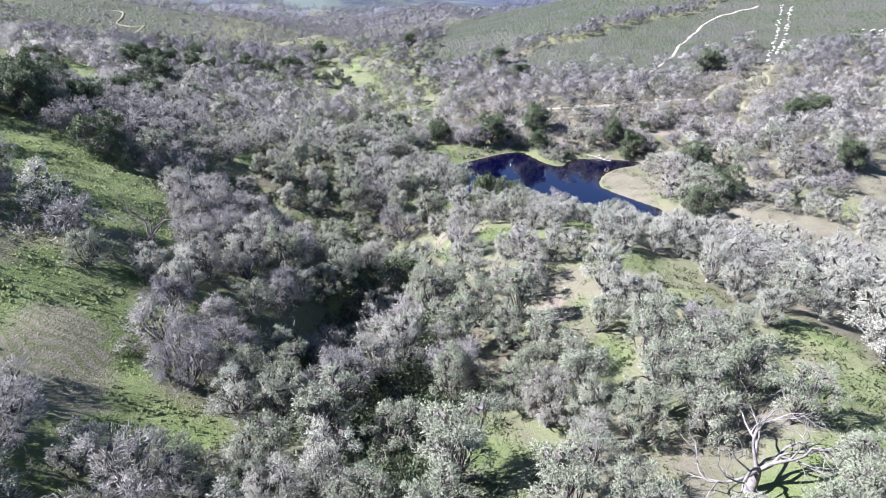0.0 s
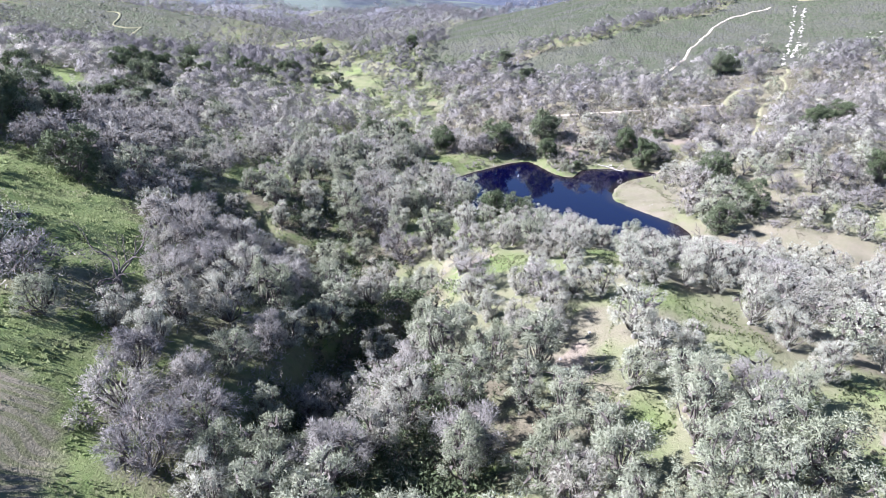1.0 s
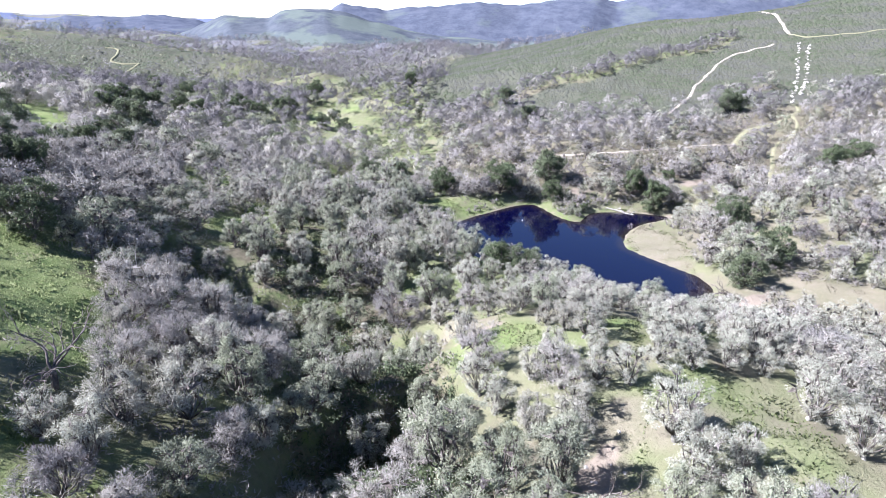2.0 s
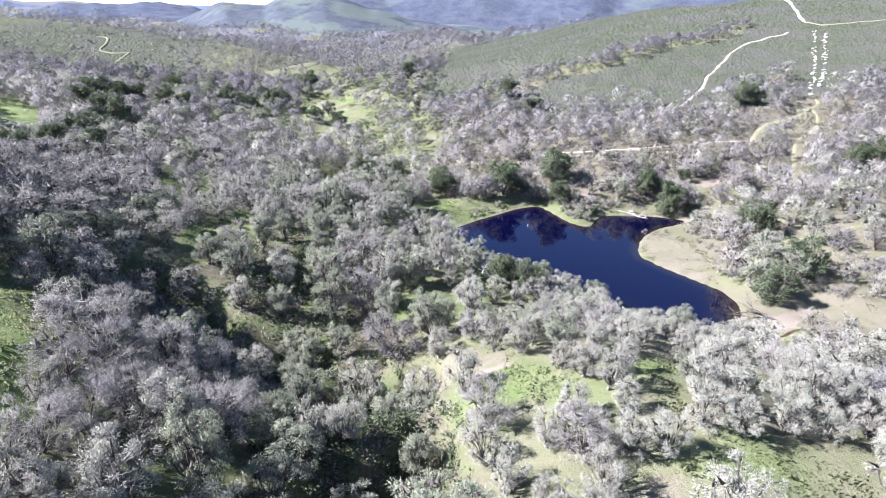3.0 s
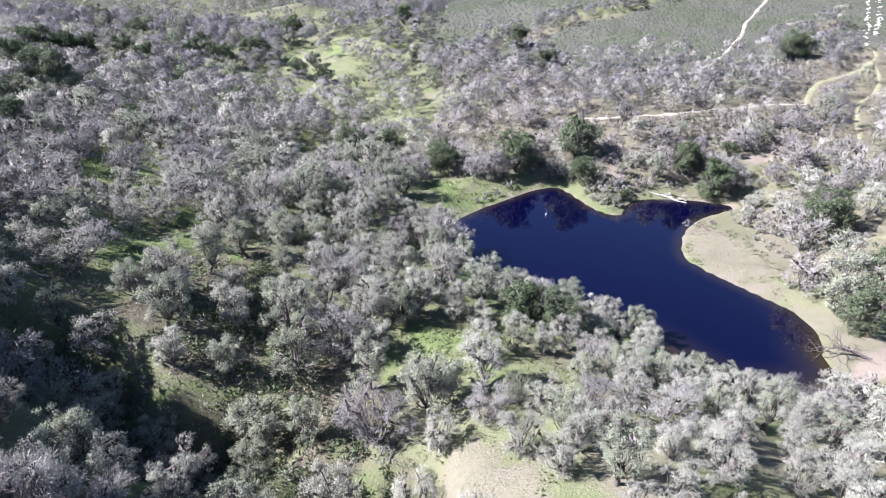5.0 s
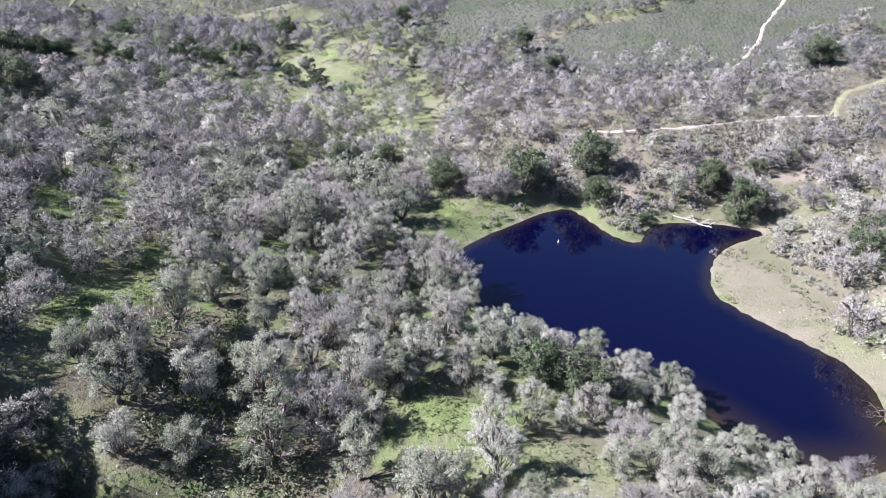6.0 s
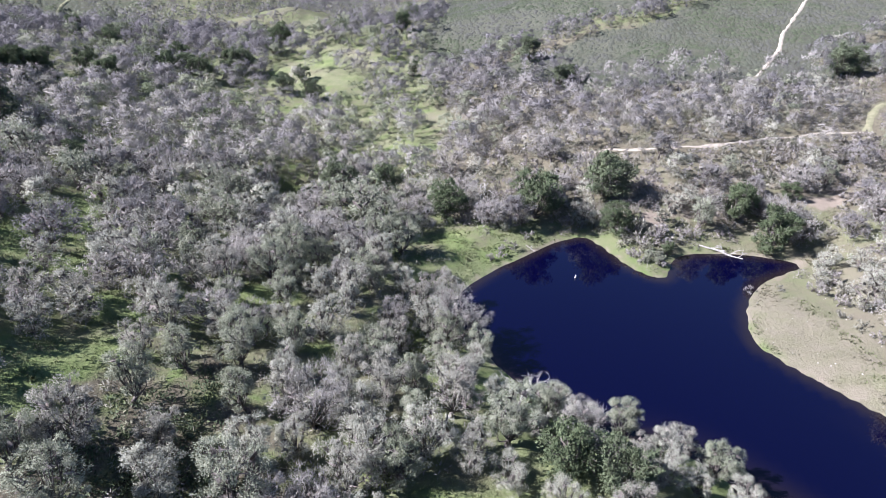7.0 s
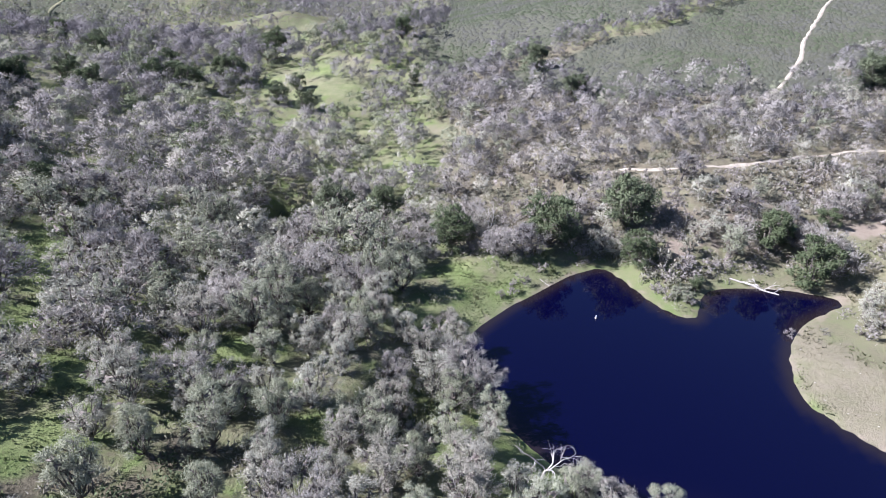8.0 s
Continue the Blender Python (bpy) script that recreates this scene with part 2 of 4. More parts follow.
def ground_z(x, y):
    """Height of the built ground sheet."""
    x, y = np.asarray(x, float), np.asarray(y, float)
    i = np.clip(np.searchsorted(GX, x) - 1, 0, len(GX) - 2)
    j = np.clip(np.searchsorted(GY, y) - 1, 0, len(GY) - 2)
    u, v = (x - GX[i]) / (GX[i + 1] - GX[i]), (y - GY[j]) / (GY[j + 1] - GY[j])
    return (GZ[j, i] * (1 - u) + GZ[j, i + 1] * u) * (1 - v) + (GZ[j + 1, i] * (1 - u) + GZ[j + 1, i + 1] * u) * v


def raw_mesh(name, verts, tris, materials, which=None, flat=True, normals=None, **values):
    """A mesh from arrays of corners and triangles; values: numbers stored per corner."""
    me = bpy.data.meshes.new(name)
    v, f = np.asarray(verts, np.float32), np.asarray(tris, np.int32)
    me.vertices.add(len(v))
    me.vertices.foreach_set("co", v.ravel())
    me.loops.add(f.size)
    me.loops.foreach_set("vertex_index", f.ravel())
    me.polygons.add(len(f))
    me.polygons.foreach_set("loop_start", np.arange(len(f), dtype=np.int32) * f.shape[1])
    if which is not None:
        me.polygons.foreach_set("material_index", np.asarray(which, np.int32))
    me.polygons.foreach_set("use_smooth", np.full(len(f), not flat))
    for m in materials:
        me.materials.append(m)
    for key, a in values.items():
        me.attributes.new(key, "FLOAT", "POINT").data.foreach_set("value", np.asarray(a, np.float32).ravel())
    me.update(calc_edges=True)
    if normals is not None:
        me.polygons.foreach_set("use_smooth", np.ones(len(f), bool))
        me.normals_split_custom_set_from_vertices(normals)
    return me


# ---- clearings, tracks ----
# Clearings: x, y, half length, half width, turn in degrees.
GREEN_FIELDS = [
    (-36, 47, 14, 8, 125), (-23, 39, 5, 3, 4), (-56, 84, 24, 10, 141), (-126, 195, 40, 9, 125), (-66, 176, 16, 3.5, 109),
    (31, 68, 10, 4.2, 94), (26, 56, 6, 1.4, 73), (18, 55, 3.6, 3.2, 62), (41, 50, 14, 5.5, 79), (47, 43, 12, 5, 72), (38, 47, 13, 5, 75), (6, 40, 7, 3, 114), (18, 36, 3, 1.8, 74),
    (10, 115, 6, 3.4, 92), (8, 89, 5.5, 3.6, 129), (23, 92, 4.5, 2.2, 64), (27, 74, 9, 2.6, 4), (20, 83, 4, 2.2, 50), (33, 92, 4, 2.4, 70),
]
WEST_GLADES = [
    (-46, 135, 7, 5, 77), (-3, 124, 5, 3.8, 174), (-67, 161, 11, 4, 136), (-43, 140, 4.4, 3, 38), (-31, 157, 5, 3, 31),
    (-45, 148, 4, 3, 161), (-18, 146, 3.2, 2.6, 25), (-83, 211, 7.5, 4, 62), (-56, 158, 6, 3.2, 106), (-75, 100, 8, 4.6, 171),
]
POND_BANKS = [(4, 183, 20, 4.2, 52), (-4, 188, 6, 3.6, 108), (50, 162, 17, 7, 93), (58, 188, 13, 3, 174)]
HILL_PASTURES = [
    (-54, 309, 25, 19, 15), (-20, 308, 11, 4.5, 5), (-113, 226, 6, 5, 30), (-102, 322, 7, 5, 20), (-161, 442, 10, 6, 10), (-158, 328, 9, 5, 20), (-183, 513, 10, 2.6, 15), (-198, 557, 10, 2.6, 10), (-332, 494, 16, 8, 10), (-228, 1500, 45, 60, 10), (-250, 1150, 60, 14, 10), (-88, 424, 28, 14, 70), (-132, 284, 13, 8, 100), (-70, 385, 30, 14, 60), (-175, 420, 26, 14, 30), (-117, 265, 14, 3.6, 119),
    (-96, 263, 7, 4.6, 145), (-78, 282, 7, 4, 151), (-11, 262, 14, 4, 151), (-33, 265, 5, 4, 88), (-24, 246, 5.5, 3, 51), (-12, 247, 7, 3.4, 104),
]
DRY_GROUND = [(-35, 43, 9, 5.5, 118), (15, 67, 9, 3, 62), (2, 98, 7, 4.2, 114), (78, 127, 16, 9, 156), (60, 131, 14, 5.5, 37), (71, 201, 5, 4, 24), (36, 196, 3, 2.4, 170), (50, 160, 14, 5, 93)]
BARE_DIRT = [(13.5, 64.5, 5, 1.7, 62), (39, 49, 4, 1.1, 80), (3, 93, 3.2, 1.3, 20), (60, 130, 9, 2.6, 37), (72, 201, 4, 2.5, 24), (36, 197, 2.6, 2, 170), (-36, 723, 24, 9, 30)]


def inside(x, y, patches, grow=0.0):
    """1 well inside a patch, 0 outside, with a wavy edge."""
    x, y = np.asarray(x, float), np.asarray(y, float)
    out = 0 * x
    ragged = 0.16 * wave(x, y, 7, 21) + 0.10 * wave(x, y, 2.6, 22)
    for a, b, rl, rw, turn in patches:
        c, s = math.cos(radians(turn)), math.sin(radians(turn))
        u, v = ((x - a) * c + (y - b) * s) / (rl + grow), (-(x - a) * s + (y - b) * c) / (rw + grow)
        out = np.maximum(out, 1 - smooth(np.sqrt(u * u + v * v) + ragged, 0.75, 1.1))
    return out


TRACKS = {
    "valley_track": (1.25, "pale beige dirt track above the pond", TRACK, [(26, 224), (31, 223.5), (38, 221.5), (49, 221.5), (60, 223), (73, 228), (86, 230), (96, 231)]),
    "grassy_track": (2.2, "faint grassy track climbing to the hillside", GRASSY_TRACK, [(96, 231), (104, 243), (112, 249), (125, 257), (136, 268), (138, 277)]),
    "spur_track": (1.6, "yellowish grassy spur track", GRASSY_TRACK, [(91, 190), (93, 197), (100, 210), (109, 228), (120, 239), (128, 252), (130, 262)]),
    "hill_trail": (1.5, "pale dirt trail winding up the chaparral hill", TRACK, [(75, 258), (79, 263), (87, 273), (99, 290), (103, 297), (108, 307), (120, 325), (133, 344), (145, 356), (161, 363), (169, 368)]),
    "ridge_trail": (2.0, "pale dirt trail along the ridge top", TRACK, [(183, 381), (187, 395), (191, 410), (197, 434), (199, 455), (192, 480)]),
    "contour_trail": (0.9, "faint trail along the upper slope", GRASSY_TRACK, [(183, 381), (190, 375), (204, 373), (223, 373), (250, 376)]),
    "meadow_track": (1.8, "worn dirt track across the dry meadow", GRASSY_TRACK, [(66, 157), (71, 159), (78, 163), (89, 164), (103, 169), (118, 172)]),
    "far_hill_road": (3.0, "pale dirt road on the far hill", GRASSY_TRACK, [(-257, 470), (-259, 478), (-261, 488), (-260.5, 497), (-260, 506)]),
    "far_summit_road": (2.6, "pale dirt road near the far summit", GRASSY_TRACK, [(-260, 506), (-268, 500.5), (-277, 500.4), (-281, 504), (-282, 514), (-286, 525), (-291, 528), (-297, 525)]),
    "wood_path": (1.2, "narrow pale path at the wood's edge", GRASSY_TRACK, [(-95, 122), (-88, 127), (-82, 138), (-79, 146)]),
}
TRACK_LINES = {k: rounded(v[3], 5) for k, v in TRACKS.items()}


def to_tracks(x, y):
    return np.min([to_line(x, y, line) - TRACKS[k][0] / 2 for k, line in TRACK_LINES.items()], axis=0)


RAVINE = rounded([(2, 30), (-3, 48), (-8, 75), (-14, 98), (-24, 116), (-34, 130)], 4)
STRIP = rounded([(-12, 297), (11, 306), (29, 310), (48, 319), (61, 320), (96, 353), (129, 367), (150, 385)], 4)


def open_hill(x, y):
    """1 in the far pastures between the woods."""
    return smooth(wave(x, y, 130, 61) + 0.5 * wave(x, y, 45, 62), 0.5, 0.75) * smooth(y, 300, 360)


def chaparral_at(x, y):
    """1 where low evergreen brush covers the hillside."""
    foot = np.interp(x, [-30, -12, 13, 30, 51, 79, 103, 129, 157, 220], [330, 300, 287, 272, 264, 263, 266, 271, 282, 296])
    edge = smooth(y - foot - 3 * wave(x, y, 40, 31), -2, 5) * smooth(x + 20 + 3 * wave(x, y, 50, 32) - 0.02 * (y - 300), -4, 6)
    left_hill = inside(x, y, [(-305, 520, 75, 55, 60), (-250, 520, 60, 50, 20)])
    return 0.9 * left_hill + edge * (1 - smooth(y, 600, 760)) * smooth(to_line(x, y, STRIP), 3.5, 7.5) * (1 - 0.9 * inside(x, y, [(113, 281, 7, 4, 20), (136, 301, 8, 5, 10)]))


# ---- ground, water, tracks ----
def build_ground():
    x, y = MESH_X, MESH_Y
    nx, ny = len(GX), len(GY)
    i = np.arange(nx * ny).reshape(ny, nx)
    quads = np.stack([i[:-1, :-1], i[:-1, 1:], i[1:, 1:], i[1:, :-1]], -1).reshape(-1, 4)
    east = smooth(x - 40 - 0.1 * (y - 100), -25, 30) * (1 - smooth(y, 215, 260))
    green = np.maximum.reduce([inside(x, y, GREEN_FIELDS), inside(x, y, WEST_GLADES), inside(x, y, HILL_PASTURES)])
    ridge = inside(x, y, [(14, 85, 45, 16, 80)])
    north = smooth(y, 190, 205) * smooth(x, -20, 0) * (1 - smooth(y, 300, 340))
    dry = 0.30 + 0.42 * east + 0.18 * ridge + 0.12 * wave(x, y, 30, 41) - 0.22 * green
    banks = inside(x, y, POND_BANKS)
    dry = np.maximum(dry, 0.75 * north)
    dry = np.where(banks > 0.1, 0.42 + 0.35 * smooth(x, 0, 30) + 0.1 * wave(x, y, 9, 42), dry)
    dry = np.maximum(dry, 0.85 * inside(x, y, DRY_GROUND))
    dirt = inside(x, y, BARE_DIRT)
    dirt = np.maximum(dirt, 0.42 * (1 - smooth(np.abs(off_shore(x, y) - 0.3), 0.4, 2.2)))
    dirt = np.maximum(dirt, 0.45 * inside(x, y, [(60, 205, 40, 8, 5)]))
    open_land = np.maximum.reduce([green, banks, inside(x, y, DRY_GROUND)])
    litter_shade = 0.5 * north + np.clip(0.75 - open_land - 0.35 * smooth(wave(x, y, 22, 43), 0.1, 0.7), 0, 1)
    litter_shade = litter_shade * (1 - 0.85 * smooth(x, -8, 10) * (1 - smooth(y, 150, 190)))
    litter_shade = np.maximum(litter_shade, 0.9 * np.exp(-(to_line(x, y, STRIP) / 9) ** 2))
    litter_shade = np.maximum(litter_shade, 0.95 * smooth(y, 300, 360) * (1 - open_land))
    # Ravine and gully floors painted darker still, standing in for deep shade.
    gully_shade = inside(x, y, GULLIES, 1.5)
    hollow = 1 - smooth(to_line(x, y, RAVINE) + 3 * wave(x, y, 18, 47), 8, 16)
    litter_shade = np.maximum(litter_shade, 1.25 * hollow * (1 - open_land))
    litter_shade, dry = np.maximum(litter_shade, 1.3 * gully_shade), dry - 0.4 * gully_shade
    dry = np.maximum(dry, (0.60 + 0.2 * wave(x, y, 13, 46)) * smooth(x, -4, 10) * (1 - smooth(y, 120, 145)) - 0.13 * green)
    dry = np.where(inside(x, y, HILL_PASTURES) > 0.3, np.maximum(dry, 0.52 + 0.12 * wave(x, y, 25, 45)), dry)
    me = raw_mesh("ground", np.stack([x, y, GZ], -1).reshape(-1, 3), quads, [GROUND], flat=False, dry=dry, dirt=dirt, litter_shade=litter_shade, terraces=0.5 * inside(x, y, [(-38, 45, 14, 8, 120), (-60, 80, 20, 9, 141)]), scrub=chaparral_at(x, y), woods=smooth(np.hypot(x, y - 150), 420, 800) * (1 - chaparral_at(x, y)) * (1 - open_hill(x, y)) * (1 - inside(x, y, HILL_PASTURES)))
    tagged(new("ground", me), "rolling ground of green grass, dry tan grass and leaf litter", "ground", kind="structure")


def build_water():
    step = 1.5
    xs, ys = np.arange(-8, 66, step), np.arange(119, 199, step)
    x, y = np.meshgrid(xs, ys)
    keep = off_shore(x, y) < 2.5
    index = -np.ones(x.shape, int)
    index[keep] = np.arange(keep.sum())
    q = np.stack([index[:-1, :-1], index[:-1, 1:], index[1:, 1:], index[1:, :-1]], -1).reshape(-1, 4)
    q = q[(q >= 0).all(1)]
    d = off_shore(x[keep], y[keep])
    south = smooth(-(y[keep] - 150), 0, 25)
    shallow = np.clip(smooth(d, -2.5, 0.2) * 0.5 + 0.6 * south * smooth(d, -8, -0.5), 0, 1)
    me = raw_mesh("water", np.stack([x[keep], y[keep], 0 * d], -1), q, [WATER], flat=False, shallow=shallow)
    tagged(new("water", me), "dark blue pond water, brown in the shallows", "pond", kind="structure")


def ribbon(line, width, lift=0.14):
    """A strip of ground with ragged edges along a line in plan."""
    line = rounded(line, 3)
    t = np.gradient(line, axis=0)
    t /= np.linalg.norm(t, axis=1)[:, None] + 1e-9
    side = np.stack([t[:, 1], -t[:, 0]], 1)
    k = len(line)
    half = width / 2 * (1 + 0.28 * wave(line[:, 0] * 1.0, line[:, 1], 6, 51) + 0.15 * wave(line[:, 0], line[:, 1], 2.2, 52))
    rows = []
    for f in (-1.0, -0.5, 0.0, 0.5, 1.0):
        p = line + side * (f * half)[:, None]
        z = ground_z(p[:, 0], p[:, 1]) + (lift if abs(f) < 1 else -0.15)
        rows.append(np.column_stack([p, z]))
    v = np.stack(rows, 1).reshape(-1, 3)
    i = np.arange(k * 5).reshape(k, 5)
    return v, np.stack([i[:-1, :-1], i[:-1, 1:], i[1:, 1:], i[1:, :-1]], -1).reshape(-1, 4)


def build_tracks():
    for name, (width, label, material, _) in TRACKS.items():
        far = max(0.0, float(TRACK_LINES[name][:, 1].mean()) - 250) * 0.0015
        v, q = ribbon(TRACK_LINES[name], width, 0.14 + far)
        tagged(new(name, raw_mesh(name, v, q, [material], flat=False)), label, "dirt track", kind="structure")


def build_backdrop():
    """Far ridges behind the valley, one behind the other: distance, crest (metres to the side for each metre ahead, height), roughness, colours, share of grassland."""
    # Haze is painted into the colours: bluer with distance, the last ridge paler.
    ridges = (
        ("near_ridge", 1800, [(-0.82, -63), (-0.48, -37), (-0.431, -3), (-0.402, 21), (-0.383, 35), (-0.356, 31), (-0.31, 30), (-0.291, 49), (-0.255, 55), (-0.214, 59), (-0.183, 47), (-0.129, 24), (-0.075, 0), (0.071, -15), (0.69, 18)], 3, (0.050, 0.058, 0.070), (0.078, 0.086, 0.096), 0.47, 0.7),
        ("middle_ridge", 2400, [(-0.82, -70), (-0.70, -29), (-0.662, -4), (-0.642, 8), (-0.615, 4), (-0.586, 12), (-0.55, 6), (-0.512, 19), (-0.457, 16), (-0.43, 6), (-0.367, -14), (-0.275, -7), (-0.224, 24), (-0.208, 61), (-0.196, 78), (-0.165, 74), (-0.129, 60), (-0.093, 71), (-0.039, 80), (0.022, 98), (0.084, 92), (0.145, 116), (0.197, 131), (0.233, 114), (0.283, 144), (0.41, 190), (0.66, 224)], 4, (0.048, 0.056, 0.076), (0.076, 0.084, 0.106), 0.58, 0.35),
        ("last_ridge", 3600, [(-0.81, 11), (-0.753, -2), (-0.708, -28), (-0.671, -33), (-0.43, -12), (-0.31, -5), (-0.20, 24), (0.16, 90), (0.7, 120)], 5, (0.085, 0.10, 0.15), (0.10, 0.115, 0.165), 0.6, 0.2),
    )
    for k, (name, far, crests, rough, dark, light, bare, much) in enumerate(ridges):
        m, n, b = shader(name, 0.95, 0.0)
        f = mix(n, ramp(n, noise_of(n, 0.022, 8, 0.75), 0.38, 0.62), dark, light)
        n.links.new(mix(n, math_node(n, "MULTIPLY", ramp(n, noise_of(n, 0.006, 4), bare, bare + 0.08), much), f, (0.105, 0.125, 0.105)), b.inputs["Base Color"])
        bump(n, b, noise_of(n, 0.03, 6, 0.7), 0.35, 6.0)
        a = np.linspace(-1.1, 0.95, 420)
        rows = np.linspace(0, 1, 60)
        aa, rr = np.meshgrid(a, rows)
        y = far - 500 + 1000 * rr
        x = aa * y
        rise = np.cos((rr - 0.5) * np.pi)
        bent = aa + (1 - rise) * (0.05 * wave(x, y, 900, 85 + k) + 0.02 * wave(x, y, 330, 88 + k))
        crest = np.interp(bent, [c[0] for c in crests], [c[1] for c in crests]) + rise ** 8 * rough * (0.6 * wave(aa * far, 0 * y, 210, 80 + k) + 0.5 * wave(aa * far, 0 * y, 70, 90 + k))
        spur = 0.13 * wave(x, y, 620, 95 + k) + 0.05 * wave(x, y, 260, 98 + k)
        z = -60 + (crest + 60) * rise ** 1.2 * (1 + spur * (1 - rise ** 3))
        i = np.arange(z.size).reshape(z.shape)
        q = np.stack([i[:-1, :-1], i[:-1, 1:], i[1:, 1:], i[1:, :-1]], -1).reshape(-1, 4)
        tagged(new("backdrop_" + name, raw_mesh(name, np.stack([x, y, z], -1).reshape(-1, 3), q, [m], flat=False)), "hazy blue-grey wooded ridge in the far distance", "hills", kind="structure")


def build_creek():
    """The thin brown stream that feeds the inlet."""
    m = dirt_material("wet_mud", (0.030, 0.020, 0.012), (0.075, 0.052, 0.034))
    v, q = ribbon(rounded([(51.5, 125.5), (56, 124.5), (60, 126), (65, 124.5), (72, 123), (80, 121)], 6), 0.9, 0.07)
    tagged(new("creek", raw_mesh("creek", v, q, [m], flat=False)), "thin muddy creek running to the pond", "creek", kind="structure")


build_creek()
build_ground()
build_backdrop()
build_water()
build_tracks()


# ---- trees ----
def tube(points, radii, sides):
    """A tapered limb along a polyline: corners, triangles and normals."""
    p, r = np.asarray(points, float), np.asarray(radii, float)
    t = np.gradient(p, axis=0)
    t /= np.linalg.norm(t, axis=1)[:, None] + 1e-9
    ref = np.where(np.abs(t[:, 2:3]) > 0.9, np.array([[1.0, 0, 0]]), np.array([[0, 0, 1.0]]))
    u = np.cross(t, ref)
    u /= np.linalg.norm(u, axis=1)[:, None] + 1e-9
    w = np.cross(t, u)
    a = np.arange(sides) * 2 * np.pi / sides
    n = np.cos(a)[None, :, None] * u[:, None] + np.sin(a)[None, :, None] * w[:, None]
    v = p[:, None] + r[:, None, None] * n
    i = np.arange(len(p) * sides).reshape(len(p), sides)
    j = np.roll(i, -1, axis=1)
    q1 = np.stack([i[:-1], j[:-1], j[1:]], -1).reshape(-1, 3)
    q2 = np.stack([i[:-1], j[1:], i[1:]], -1).reshape(-1, 3)
    return v.reshape(-1, 3), np.vstack([q1, q2]), n.reshape(-1, 3)


def joined(pieces):
    vs, fs, ns, k = [], [], [], 0
    for v, f, n in pieces:
        vs.append(v)
        fs.append(f + k)
        ns.append(n)
        k += len(v)
    return np.vstack(vs), np.vstack(fs), np.vstack(ns)


def unit(a):
    return a / (np.linalg.norm(a, axis=-1, keepdims=True) + 1e-9)


def slivers(r, centres, outward, count, spread_m, length, width, rise, heart, soften=0.4, lift=0.35, whole=0.0):
    """Small three-cornered twigs or leaves in tufts round the centres. They shade partly as the tuft they belong to."""
    n = len(centres) * count
    c, o = np.repeat(centres, count, 0), np.repeat(outward, count, 0)
    off = unit(r.normal(size=(n, 3))) * r.uniform(0.1, 1.0, (n, 1)) ** 0.6 * np.repeat(r.uniform(0.65, 1.3, (len(centres), 1)), count, 0)
    p = c + off * spread_m * np.array([1, 1, 0.85])
    d = unit(0.5 * o + 0.55 * off + r.normal(size=(n, 3)) * 0.5 + np.array([0, 0, rise]))
    s = unit(np.cross(d, r.normal(size=(n, 3))))
    ln = length * r.uniform(0.55, 1.35, (n, 1))
    wd = width * r.uniform(0.5, 1.3, (n, 1)) / 2
    out = unit((0.55 + whole) * unit(p - heart) + (0.75 - whole) * unit(off) + np.array([0, 0, lift]))
    face = unit(np.cross(2 * s, d))
    flip = np.sign((face * out).sum(1, keepdims=True)) + 1e-6
    v = np.stack([p - s * wd * flip, p + s * wd * flip, p + d * ln], 1).reshape(-1, 3)
    normal = np.repeat(unit(soften * out + (1 - soften) * face * flip), 3, 0)
    return v, np.arange(n * 3).reshape(n, 3), normal


# Crown radius, height, crown depth, lobes, tufts a lobe, pieces a tuft, tuft size, piece length and width, rise, openness of the crown.
SHAPES = {
    "lichen_oak": (2.75, 7.0, 6.7, 22, 6, 64, 0.48, 0.19, 0.054, 0.0, 1.04),
    "bare_oak": (3.4, 6.8, 6.2, 22, 6, 50, 0.60, 0.40, 0.046, 0.2, 1.02),
    "grey_green_oak": (2.9, 7.2, 7.0, 22, 6, 64, 0.50, 0.19, 0.074, 0.0, 1.0),
    "live_oak": (3.9, 8.8, 8.6, 24, 7, 50, 0.66, 0.28, 0.20, 0.1, 0.98),
    "brush": (1.5, 1.9, 1.9, 6, 3, 32, 0.36, 0.32, 0.08, 0.3, 0.95),
}
PALE_WOOD = {"lichen_oak"}


